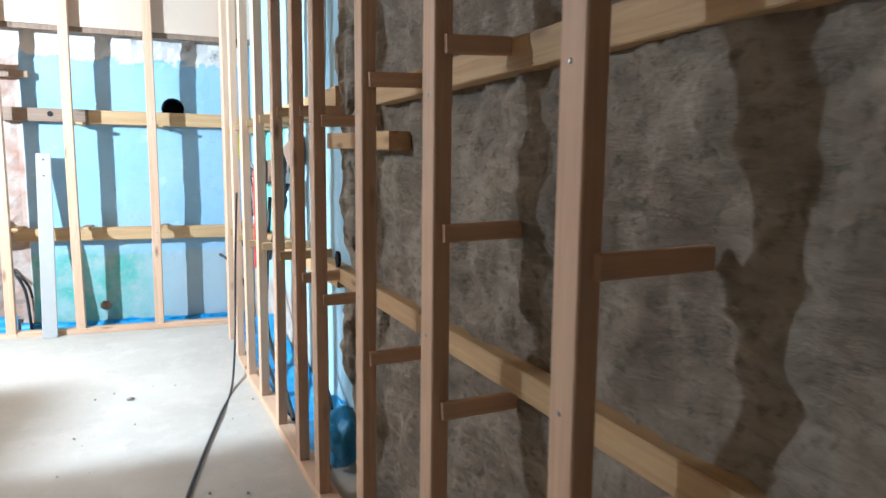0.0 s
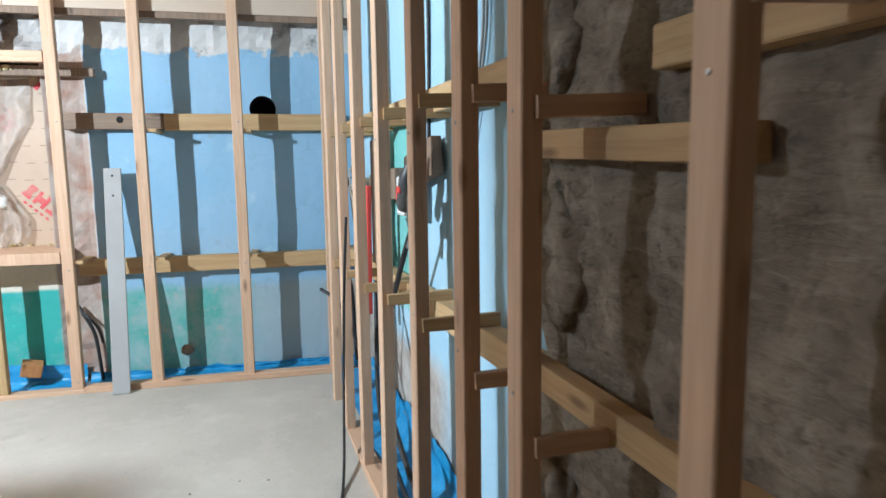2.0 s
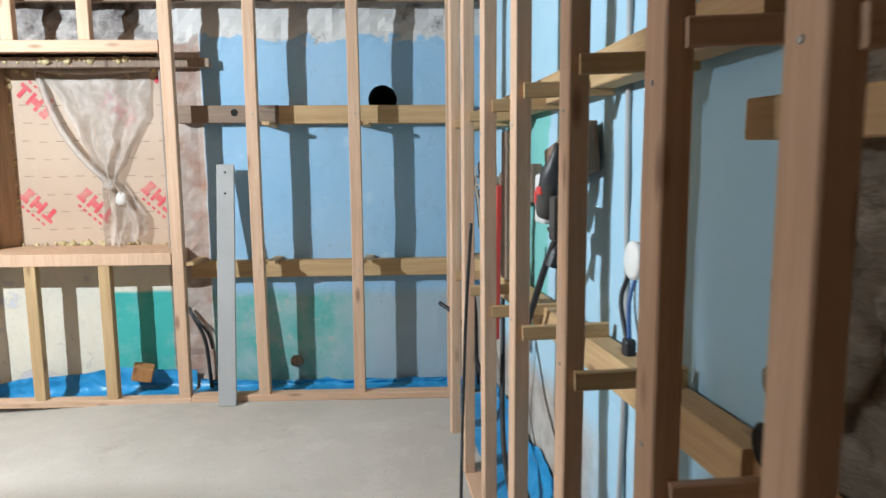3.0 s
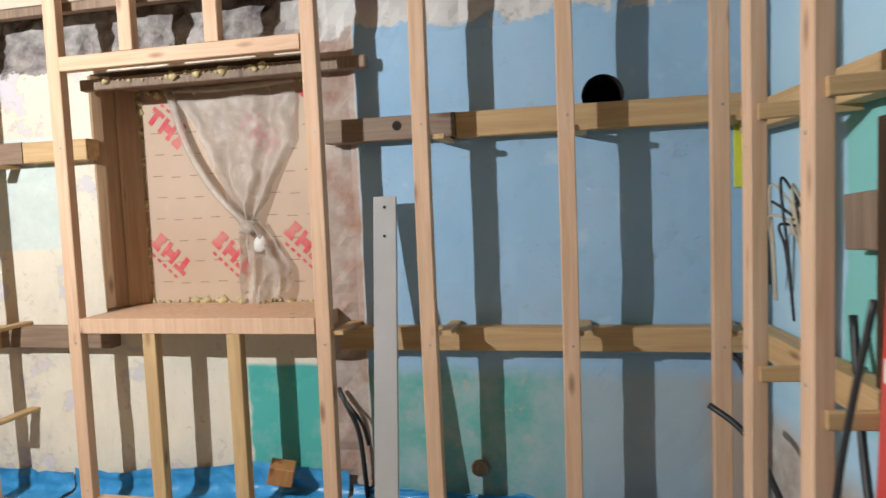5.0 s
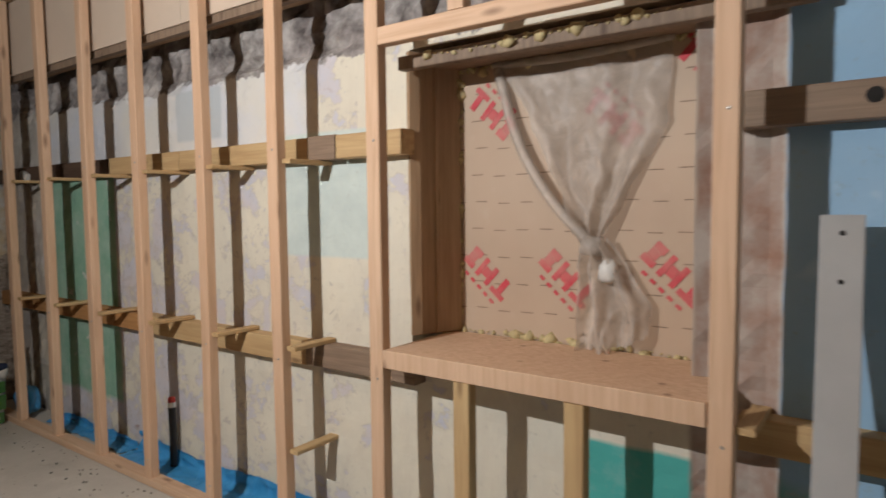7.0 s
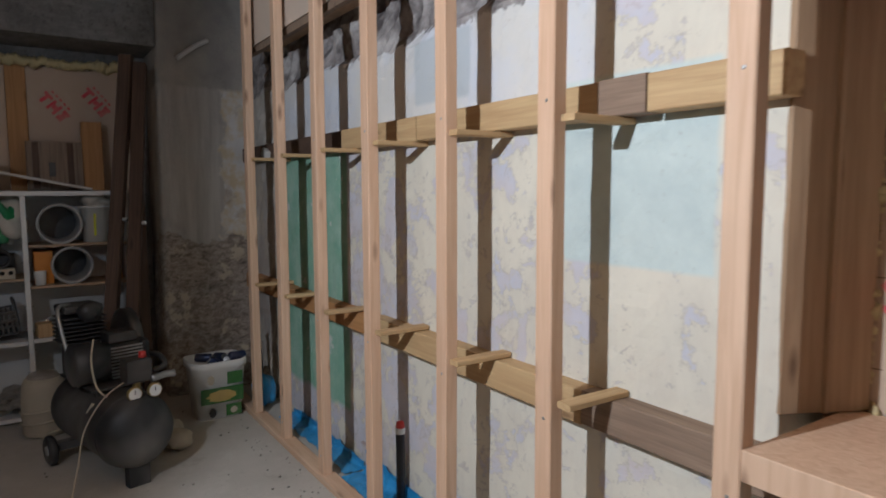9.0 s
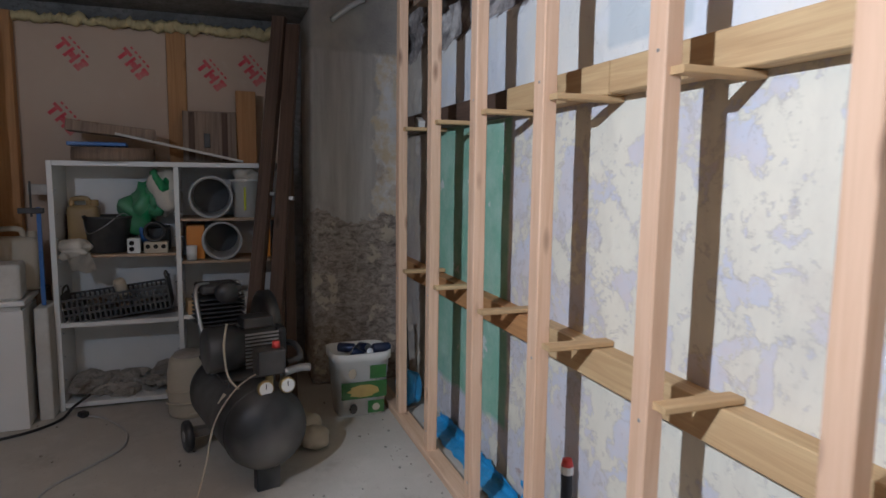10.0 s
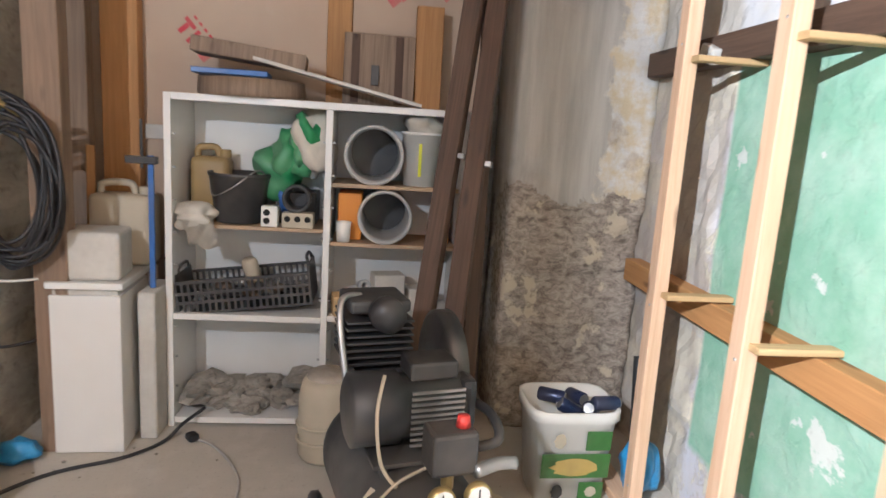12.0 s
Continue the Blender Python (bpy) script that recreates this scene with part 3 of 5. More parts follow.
part("edge_batten", bx(-6.3, 6.277, 2.46, 0.6, 6.315, 2.504, 0.003), "old_wood", ob)

# ---- the north stud wall ----
STUD_W, STUD_D = 0.068, 0.052
FRAME_LABEL = "new pale pine stud of the framed lining wall"


def stud_front(name, x, z0, z1, material="pine", warp=0.0):
    return lumber(name, STUD_W, STUD_D, z1 - z0, pose(x, STUD_Y + STUD_D / 2, z0), material, None, FRAME_LABEL, "stud", "north wall studs", warp)


STUDS = [0.308, -0.272, -0.855, -1.342, -2.615, -3.2, -3.768, -4.355, -4.93, -5.528, -6.09]
for k, x in enumerate(STUDS):
    st = stud_front("stud", x, 0.042, CEIL - 0.002, "pine", 0.008 * math.sin(k * 2.3))
    for z in (0.10, 0.83, 1.76):
        part("screw_head", lathe([(0, 0.0025), (0.004, 0.002), (0.0055, 0.0), (0, -0.001)], 10), "steel", st, "small steel screw head", pose(0.008 * math.sin(k * 2.3) * math.sin(math.pi * z / 2.95) + 0.006, -STUD_D / 2 + 0.4 * 0.008 * math.sin(k * 2.3) * math.sin(math.pi * z / 2.95), z, 90, 0, 0))
# plate on the floor, in lengths
for a, b in ((-6.75, -4.2), (-4.196, -2.66), (-2.656, -1.3), (-1.296, 0.30)):
    lumber("sole_plate", 0.042, 0.085, b - a, along_x(a, STUD_Y + 0.03, 0.021 + lift((a + b) / 2, 6.1)), "pine", None, "pale pine sole plate on the concrete floor", "timber", "sole plates")
# niche frame: sill, head and short studs
tagged(link("niche_sill", bx(-2.579, STUD_Y + 0.002, 0.918, -1.378, 6.665, 0.99, 0.003), "pine"), "wide pale pine sill board of the window niche", "window sill")
lumber("lintel_timber", 0.066, STUD_D, 1.201, along_x(-2.579, STUD_Y + STUD_D / 2, 2.19), "pine", None, "pale pine head rail above the window niche", "timber")
for x in (-2.21, -1.776):
    stud_front("cripple_stud", x, 0.043, 0.917, "batten")
for x in (-2.22, -1.79):
    stud_front("cripple_stud", x, 2.224, CEIL - 0.002)

# battens on the wall, with packers, and short blocks from each stud
BAT = 0.108

UPPER, LOWER = 1.817, 0.855
for z, runs in ((UPPER, ((-6.84, -5.03, "dark_wood"), (-5.025, -4.25, "batten"), (-4.245, -3.195, "batten"), (-3.19, -3.017, "old_wood"), (-3.01, -2.624, "batten"), (-1.36, -0.75, "old_wood"), (-0.745, 0.45, "batten"))),
                (LOWER, ((-6.84, -4.71, "orange_wood"), (-4.705, -3.245, "batten"), (-3.24, -2.58, "old_wood"), (-1.33, 0.50, "batten")))):
    for a, b, mname in runs:
        lumber("wall_batten", BAT + 0.005 * math.sin(a * 5), 0.078, b - a, along_x(a, BATTEN_Y + 0.04, z + 0.003 * math.sin(a * 3)), mname, None, "horizontal sawn batten fixed to the painted wall", "batten", "wall battens")
for z, drop in ((UPPER, -0.066), (LOWER, 0.066)):
    for k, x in enumerate(STUDS):
        if -2.9 < x < -1.2 and drop < 0:
            continue
        lumber("stud_block", 0.055, 0.020, 0.25, along_y(x + 0.062, STUD_Y + 0.02, z + drop), "batten", None, "short pine block tying a stud to the batten", "timber block", "stud blocks")
lumber("stud_block", 0.055, 0.020, 0.26, along_y(-3.2 + 0.062, STUD_Y + 0.02, 0.45), "batten", None, "short pine block tying a stud to the wall", "timber block", "stud blocks")

# ---- the east stud wall ----
E_STUDS = [5.66, 5.25, 4.78, 4.33, 3.85, 3.38, 3.03, 2.47, 1.93, 1.35, 0.77, 0.22]
E_W, E_D = 0.072, 0.05
for k, y in enumerate(E_STUDS):
    st = lumber("stud", E_D, E_W, CEIL - 0.045, pose(east(E_D / 2, y), y, 0.042, 0, 0, EAST_ANGLE), "pine", None, "new pine stud in front of the blue and stone wall", "stud", "east wall studs", 0.006 * math.cos(k * 1.7))
    for z in (0.12, 0.95, 1.56):
        part("screw_head", lathe([(0, 0.0025), (0.004, 0.002), (0.0055, 0.0), (0, -0.001)], 10), "steel", st, "small steel screw head", pose(-E_D / 2 + 0.006 * math.cos(k * 1.7) * math.sin(math.pi * z / 2.95), 0.004, z, 0, -90, 0))
m, L = between((east(0.04, 6.15), 6.15, 0.021), (east(0.04, -1.9), -1.9, 0.021))
lumber("sole_plate", 0.085, 0.04, L, m, "pine", None, "pale pine sole plate along the east studs", "timber", "sole plates")
for z, runs in ((1.755, ((6.37, 4.9, "batten"), (4.89, 3.46, "batten"))), (1.705, ((2.86, -1.9, "batten"),)), (0.892, ((6.37, 4.4, "batten"), (4.39, 3.46, "batten")))):
    for a, b, mname in runs:
        off, thick = (0.262, 0.08) if a > 3.4 else (0.225, 0.06)
        m, L = between((east(off, a), a, z), (east(off, b), b, z))
        lumber("wall_batten", thick, 0.10 if a > 3.4 else 0.082, L, m, mname, None, "horizontal yellowish batten fixed to the wall", "batten", "wall battens")


m, L = between((east(0.225, 3.38), 3.38, 0.925), (east(0.225, -1.9), -1.9, 0.78))
lumber("wall_batten", 0.06, 0.074, L, m, "batten", None, "yellowish batten fixed to the stone wall", "batten", "wall battens")


def east_block(y, z, reach, mname):
    m, L = between((east(0.03, y), y - 0.046, z), (east(reach, y), y - 0.048, z + 0.008))
    lumber("stud_block", 0.022, 0.046, L, m, mname, None, "short reddish block tying an east stud to the wall", "timber block", "stud blocks")


for y, zs in ((5.66, (0.92, 1.70)), (5.25, (0.92, 1.70)), (4.78, (0.926, 1.70)), (4.33, (0.957, 1.70)), (3.85, (0.962, 1.70)), (3.38, (0.92, 1.672)), (3.03, (0.883, 1.606)), (2.47, (0.792, 1.70)), (1.93, (0.802, 1.262, 1.72)), (1.35, (0.79, 1.26, 1.73)), (0.77, (0.79, 1.73))):
    for z in zs:
        east_block(y, z, 0.30 if y > 3.44 else 0.27, "pine" if y < 3.5 else "batten")
# a stub of old timber built into the stone
m, L = between((east(0.205, 3.40), 3.40, 1.545), (east(0.205, 2.62), 2.62, 1.52))
lumber("old_timber_stub", 0.085, 0.068, L, m, "batten", None, "stub of yellow timber set against the stone", "timber")

# ---- the work lamp that lights the room: plates added to cut its light ----
aim = Vector((-0.09, 1.0, -0.115)).normalized()
lamp_m = Matrix.Translation(LAMP) @ aim.to_track_quat("Z", "Y").to_matrix().to_4x4()
ob = empty("work_lamp_blockers", pose(0, 0, 0), "unseen black plates on a hanger, added to block the work lamp's light", "lamp")
# Unseen plates keep the south half, a floor corner and the west end dark.
part("back_plate", lathe([(0, -0.03), (0.27, -0.03), (0.28, -0.025), (0.28, -0.015), (0, -0.015)]), "black", ob, "", lamp_m)
part("bracket_plate", bx(LAMP[0] - 0.09, LAMP[1] - 0.25, LAMP[2] - 0.135, LAMP[0] + 0.112, LAMP[1] + 0.058, LAMP[2] - 0.12, 0.002), "black", ob)
part("side_shield", bx(LAMP[0] - 0.12, LAMP[1] - 0.03, LAMP[2] - 0.134, LAMP[0] - 0.10, LAMP[1] + 0.064, LAMP[2] + 0.25, 0.002), "black", ob)
part("hanger", tube([(LAMP[0] - 0.11, LAMP[1] - 0.1, LAMP[2] + 0.24), (LAMP[0] - 0.11, LAMP[1] - 0.1, CEIL)], 0.008, 0), "steel", ob)

# ---- the window niche ----
BY = 6.675
ob = empty("niche_board", pose(0, BY, 0), "brown foil-faced insulation board closing the window, red printing", "insulation board")
part("sheet", bx(-2.73, 0, 0.90, -1.42, 0.05, 2.24), "board", ob)


def red_mark(parent, m, s=1.0):
    """Three thick red printed strokes groups, as plain shapes."""
    for k, shape in enumerate((((0.005, 0.075, 0.09, 0.10), (0.03, 0.0, 0.06, 0.074)), ((0.105, 0.0, 0.13, 0.10), (0.131, 0.03, 0.168, 0.075), (0.169, 0.0, 0.194, 0.10)), ((0.215, 0.07, 0.28, 0.10), (0.225, 0.035, 0.27, 0.069), (0.215, 0.0, 0.27, 0.034)))):
        bm = bmesh.new()
        for x0, z0, x1, z1 in shape:
            box(bm, x0 * s, -0.0010, z0 * s, x1 * s, 0.0, z1 * s)
        part("printed_mark", bm, "red_ink", parent, "faded red printed stroke", m)
    bm = bmesh.new()
    for k in range(5):
        box(bm, (0.03 + 0.045 * k) * s, -0.0010, 0.125 * s, (0.055 + 0.045 * k) * s, 0.0, 0.14 * s)
    part("printed_mark", bm, "red_ink", parent, "thin red printed bars", m)


for x, z, turn in ((-2.51, 1.99, 43), (-2.27, 1.20, 223), (-1.98, 1.93, 43), (-1.63, 2.08, 43), (-1.90, 1.20, 223), (-1.48, 1.24, 223)):
    red_mark(ob, pose(x, -0.002, z, 0, turn, 0), 0.95)
bm = bmesh.new()
for r in range(11):
    for k in range(11):
        x, z = -2.70 + 0.11 * k + 0.02 * (r % 2), 0.98 + 0.115 * r + 0.004 * (k % 3)
        box(bm, x, -0.0008, z, x + 0.055, 0.0, z + 0.004)
part("printed_dash_field", bm, "old_wood", ob, "rows of thin dark printed dashes")["kind"] = "stuff"

# wooden lining of the reveals and old lintel, ragged foam along the edges


def splayed():
    """The board that lines the slanting reveal."""
    bm = bmesh.new()
    ring = [[bm.verts.new((x, y, z)) for x, y in ((-2.645, 6.447), (-2.535, 6.670), (-2.565, 6.673), (-2.669, 6.46))] for z in (0.993, 2.195)]
    for k in range(4):
        bm.faces.new((ring[0][k], ring[0][(k + 1) % 4], ring[1][(k + 1) % 4], ring[1][k]))
    bm.faces.new(ring[0][::-1])
    bm.faces.new(ring[1])
    bmesh.ops.bevel(bm, geom=bm.edges[:], offset=0.003, segments=1, affect="EDGES")
    return bm


ob = empty("niche_lining", pose(0, 0, 0), "worn brown timber lining of the window niche with yellow foam", "window lining", kind="structure")
part("jamb_board", splayed(), "lining", ob)
part("jamb_strip", bx(-2.596, 6.55, 0.993, -2.584, 6.568, 2.15, 0.002), "lining", ob)
part("lintel_board", bx(-2.64, 6.45, 2.135, -1.49, 6.67, 2.175, 0.006), "old_wood", ob)
part("old_lintel", bx(-2.64, 6.37, 2.10, -1.15, 6.42, 2.155, 0.006), "old_wood", ob)
for a, b, nn, seed in (((-2.545, 6.665, 1.0), (-2.532, 6.665, 2.12), 44, 1), ((-1.495, 6.66, 1.0), (-1.495, 6.66, 2.12), 40, 2), ((-2.54, 6.655, 2.125), (-1.52, 6.655, 2.125), 40, 3), ((-2.54, 6.66, 0.997), (-1.52, 6.66, 0.997), 34, 4), ((-2.5, 6.355, 2.135), (-1.5, 6.36, 2.14), 30, 5)):
    bm = bmesh.new()
    for k in range(nn):
        t = (k + 0.5) / nn
        c = Vector(a).lerp(Vector(b), t) + 0.008 * Vector((fbm(k, seed), 0, fbm(seed, k)))
        r = 0.005 + 0.035 * max(0.0, fbm(k * 1.37, seed * 3.1) + 0.12)
        c += Vector((0.012 * fbm(k * 2.1, seed + 5.5), 0.01, 0.015 * fbm(seed + 2.2, k * 1.9)))
        g = bmesh.ops.create_icosphere(bm, subdivisions=1, radius=r, matrix=Matrix.Translation(c))
        for v in g["verts"]:
            v.co += 0.7 * r * noise.noise_vector(v.co * 60)
    part("foam_bead", bm, "foam", ob, "lumpy dried foam", None, True)

# plastic bag knotted and hung on the board
bm = bmesh.new()
NU, NV = 46, 64
rows = []
for j in range(NV):
    t = j / (NV - 1)
    z = 2.165 - 1.13 * t
    knot = 0.66
    if t < knot:
        k = (t / knot) ** 0.85
        left, right = -2.47 + 0.40 * k, -1.75 - 0.235 * max(0.0, (k - 0.45) / 0.55) - 0.02 * k
    else:
        k = (t - knot) / (1 - knot)
        left, right = -2.07 - 0.02 * k, -1.985 + 0.17 * min(1, k * 1.5)
    row = []
    for i in range(NU):
        s = i / (NU - 1)
        x = left + (right - left) * s
        fold = 0.5 + 0.5 * math.sin(s * 15 + 2.0 * t + 2.2 * fbm(s * 2.2, t * 3))
        depth = 0.008 + (0.018 + 0.05 * min(1, t / knot)) * fold + 0.015 * fbm(s * 7, t * 9, 4)
        if t > knot:
            depth += 0.03
        zz = z + 0.03 * fbm(s * 5, t * 2, 8) * t + (0.10 * (s - 0.5) * (1 if t > knot else 0))
        if t > 0.93:
            zz += 0.06 * fbm(s * 9, 1.0)
        x += 0.012 * fbm(s * 4, t * 8, 2)
        row.append(bm.verts.new((x, BY - depth, zz)))
    rows.append(row)
for a, b in zip(rows, rows[1:]):
    for i in range(NU - 1):
        # the left side is folded away from the middle
        bm.faces.new((a[i], a[i + 1], b[i + 1], b[i]))
ob = tagged(link("plastic_bag", bm, "bag", None, "", pose(0.13, 0, -0.03), True), "dusty translucent plastic bag, knotted, hung on the board", "plastic bag")
bag = ob
part("rolled_edge", tube([(-2.48, BY - 0.03, 2.16), (-2.2, BY - 0.035, 2.145), (-1.95, BY - 0.035, 2.15), (-1.74, BY - 0.03, 2.165)], 0.018), "bag", bag, "rolled top edge", None, True)
part("knot", stone((0.05, 0.035, 0.045), 3.0), "bag", bag, "tight knot", pose(-2.03, BY - 0.065, 1.42), True)
part("left_roll", tube([(-2.46, BY - 0.03, 2.14), (-2.36, BY - 0.05, 1.85), (-2.22, BY - 0.06, 1.62), (-2.05, BY - 0.06, 1.44)], 0.022), "bag", bag, "", None, True)
part("white_lump", stone((0.035, 0.03, 0.05), 5.0), "white", bag, "white lump inside", pose(-1.96, BY - 0.08, 1.33), True)

# ---- grey plank leaning in the studs ----
m, L = between((-1.06, 6.10, lift(-1.05, 6.1)), (-1.078, 6.352, 1.512))
bm = bmesh.new()
box(bm, -0.052, -0.012, 0.002, 0.052, 0.012, L, 0.003)
ob = tagged(link("leaning_plank", bm, "grey_plank", None, "", m), "flat grey plank leaning between two studs", "plank")
for k in range(2):
    part("nail_hole", lathe([(0, -0.001), (0.007, -0.001), (0.007, 0.0), (0, 0.0)], 12), "dark", ob, "", pose(0.0, 0.0135, L - 0.05 - 0.13 * k, 90, 0, 0))
    part("nail_hole", lathe([(0, -0.001), (0.009, -0.001), (0.009, 0.0), (0, 0.0)], 12), "dark", ob, "", pose(0.0, -0.0135, L - 0.05 - 0.13 * k, 90, 0, 0))
bm = lathe([(0, -0.0015), (0.022, -0.0015), (0.022, 0.001), (0, 0.001)], 14)
tagged(link("batten_knot_hole", bm, "dark", None, "", pose(-1.015, BATTEN_Y + 0.0005, 1.828, 90, 0, 0)), "dark knot hole in an old batten", "knot hole")
tagged(link("yellow_stripe", bx(0.412, WALL_Y - 0.010, 1.49, 0.446, WALL_Y - 0.005, 1.77, 0.002), "yellow"), "fluorescent yellow painted stripe on blue plaster", "paint mark")

# ---- tarpaulin along the foot of the wall, pipes, blocks ----


def rumpled_sheet(name, a, b, y0, y1, seed, height, label):
    bm = bmesh.new()
    n, k = max(8, int((b - a) / 0.035)), 12
    rows = []
    for i in range(n + 1):
        x = a + (b - a) * i / n
        row = []
        top = height * (0.75 + 0.5 * fbm(x * 1.3, seed))
        for j in range(k + 1):
            t = j / k
            y = y0 + (y1 - y0) * min(1, t * 1.7)
            z = 0.006 + lift(x, y) + max(0.0, (t - 0.5) * 2) * top + 0.02 * abs(fbm(x * 7, t * 5, seed))
            row.append(bm.verts.new((x, y - 0.02 * fbm(x * 9, t * 6, seed + 4), z)))
        rows.append(row)
    for p, q in zip(rows, rows[1:]):
        for j in range(k):
            bm.faces.new((p[j], p[j + 1], q[j + 1], q[j]))
    return tagged(link(name, bm, "tarp", smooth=True), label, "tarpaulin")


rumpled_sheet("tarpaulin", -2.9, -1.35, 6.25, 6.43, 1.0, 0.165, "rumpled blue plastic tarpaulin at the foot of the wall")
rumpled_sheet("tarpaulin", -4.9, -2.92, 6.28, 6.435, 2.0, 0.13, "blue plastic tarpaulin tucked behind the sole plate")
rumpled_sheet("tarpaulin", -6.0, -4.92, 6.32, 6.43, 5.0, 0.06, "narrow strip of blue plastic sheet behind the studs")
rumpled_sheet("tarpaulin", -1.33, 0.55, 6.26, 6.435, 3.0, 0.05, "creased blue plastic sheet behind the sole plate")
bm = bmesh.new()
n = 60
rows = []
for i in range(n + 1):
    y = 3.3 + (6.2 - 3.3) * i / n
    row = []
    for j in range(11):
        t = j / 10
        row.append(bm.verts.new((east(0.10 + 0.21 * min(1, t * 1.6), y) - 0.02 * fbm(y * 7, t * 5), y, 0.007 + lift(east(0.1, y), y) + max(0, t - 0.5) * (0.30 + 0.3 * fbm(y * 1.7, 3)) + 0.025 * abs(fbm(y * 8, t * 5, 9)))))
    rows.append(row)
for p, q in zip(rows, rows[1:]):
    for j in range(10):
        bm.faces.new((p[j], p[j + 1], q[j + 1], q[j]))
tagged(link("tarpaulin", bm, "tarp", smooth=True), "blue plastic tarpaulin along the east wall's foot", "tarpaulin")
ob = tagged(link("crumpled_blue_bag", stone((0.08, 0.10, 0.13), 8, 3, 0.7), "tarp", None, "", pose(east(0.16, 3.2), 3.25, 0.16), True), "crumpled blue plastic bag between stud and stone", "plastic bag")
tagged(link("wood_offcut", bx(-0.06, -0.05, -0.045, 0.06, 0.05, 0.045, 0.006), "orange_wood", None, "", pose(-1.65, 6.33, 0.215, 8, 14, 20)), "orange offcut of timber on the blue tarpaulin", "offcut")
tagged(link("brown_fitting", stone((0.045, 0.03, 0.04), 2, 2, 0.2), "old_wood", None, "", pose(-0.70, WALL_Y - 0.025, 0.24), True), "small rusty brown fitting on the wall", "fitting")


def pipe_stub(x, y, h, tilt, label, capped):
    ob = empty("pipe_stub", pose(x, y, 0, 0, tilt, 0), label, "pipe")
    part("pipe", tube([(0, 0, 0.0), (0.005, 0, h * 0.5), (0, 0, h)], 0.022, 4, 12), "cable", ob, "", None, True)
    if capped:
        part("cap", lathe([(0, 0.03), (0.018, 0.028), (0.024, 0.0), (0, 0)], 14), "red", ob, "red and white cap", pose(0.003, 0, h), True)
        part("tape", lathe([(0.0245, -0.03), (0.0245, 0.0), (0.02, 0.002)], 14), "white", ob, "", pose(0.003, 0, h))


pipe_stub(-4.46, 6.40, 0.40, 0, "black pipe stub with a red cap standing by the wall", True)
pipe_stub(-6.36, 6.32, 0.55, -8, "black pipe stub leaning in the corner", False)
tagged(link("pipe_clip", bx(-0.05, -0.02, -0.03, 0.05, 0.02, 0.03, 0.008), "block", None, "", pose(-6.24, 6.36, 1.80, 0, 20, 0)), "small white lump on the end of a batten block", "mortar lump")
for pts, r, lab in (([(-1.38, 6.44, 0.60), (-1.34, 6.40, 0.55), (-1.28, 6.41, 0.40), (-1.26, 6.42, 0.16), (-1.25, 6.41, 0.06)], 0.012, "bundle of dark cables hanging by the niche"),
                    ([(-1.37, 6.43, 0.57), (-1.30, 6.38, 0.52), (-1.25, 6.39, 0.44), (-1.23, 6.40, 0.34)], 0.009, "dark cable end sticking out of the wall"),
                    ([(0.36, 6.42, 0.80), (0.42, 6.39, 0.755), (0.46, 6.37, 0.60), (0.47, 6.39, 0.3), (0.48, 6.39, 0.08)], 0.013, "black cable with a red end in the corner")):
    tagged(link("cable", tube(pts, r), "cable", smooth=True), lab, "cable")

# ---- the east wall's electrics ----


def ep(off, y, z):
    return (east(off, y), y, z)


rot = EAST_ANGLE
for y, z, w, h, mname, lab in ((4.61, 1.50, 0.44, 0.165, "old_wood", "weathered grey timber board holding the electrics"), (5.32, 1.39, 0.60, 0.16, "old_wood", "old timber board on the painted wall")):
    tagged(link("mounting_board", bx(-0.03, -w / 2, -h / 2, 0.02, w / 2, h / 2, 0.006), mname, None, "", pose(*ep(0.28, y, z), -11 if y < 5 else -4, 0, rot)), lab, "board")
tagged(link("upright_board", bx(-0.02, -0.05, -0.34, 0.02, 0.05, 0.34, 0.005), "old_wood", None, "", pose(*ep(0.22, 5.30, 1.30), 0, 0, rot)), "dark upright timber fixed across the boards", "board")
ob = empty("drill", pose(*ep(0.17, 4.48, 1.38), 0, 0, rot), "black and red power tool hanging from the board", "power tool")
part("motor", lathe([(0, -0.10), (0.035, -0.10), (0.043, -0.08), (0.043, 0.06), (0.03, 0.09), (0.018, 0.12), (0.012, 0.16), (0, 0.16)], 20), "black", ob, "", pose(0, 0, 0.02, 25, 0, 0), True)
part("grip", bx(-0.018, -0.11, -0.15, 0.018, -0.03, 0.0, 0.012), "black", ob)
part("trim", bx(-0.045, -0.02, 0.0, 0.045, 0.03, 0.03, 0.006), "red", ob, "red trim")
part("hose", tube([(0, -0.02, -0.1), (0.02, -0.03, -0.16), (0.0, -0.02, -0.24)], 0.022, 6, 10), "black", ob, "ribbed black sleeve")
ob = empty("switch_box", pose(*ep(0.21, 4.66, 1.36), 0, 0, rot), "white switch box with hanging wires", "switch box")
part("body", bx(-0.03, -0.06, -0.09, 0.05, 0.06, 0.09, 0.012), "white", ob)
part("lever", bx(-0.045, -0.012, -0.02, -0.028, 0.012, 0.03, 0.004), "red", ob)
ob = empty("spirit_level", pose(*ep(0.14, 5.16, 1.05), 4, 0, rot), "long red tool hanging on the studs", "tool")
part("body", bx(-0.012, -0.022, -0.35, 0.012, 0.022, 0.35, 0.004), "red", ob)
part("vial", bx(-0.014, -0.012, -0.03, 0.014, 0.012, 0.03, 0.004), "white", ob)
ob = empty("rosette", pose(*ep(0.31, 5.95, 1.37), 0, 0, rot), "cluster of wires and old terminals on the wall", "terminal")
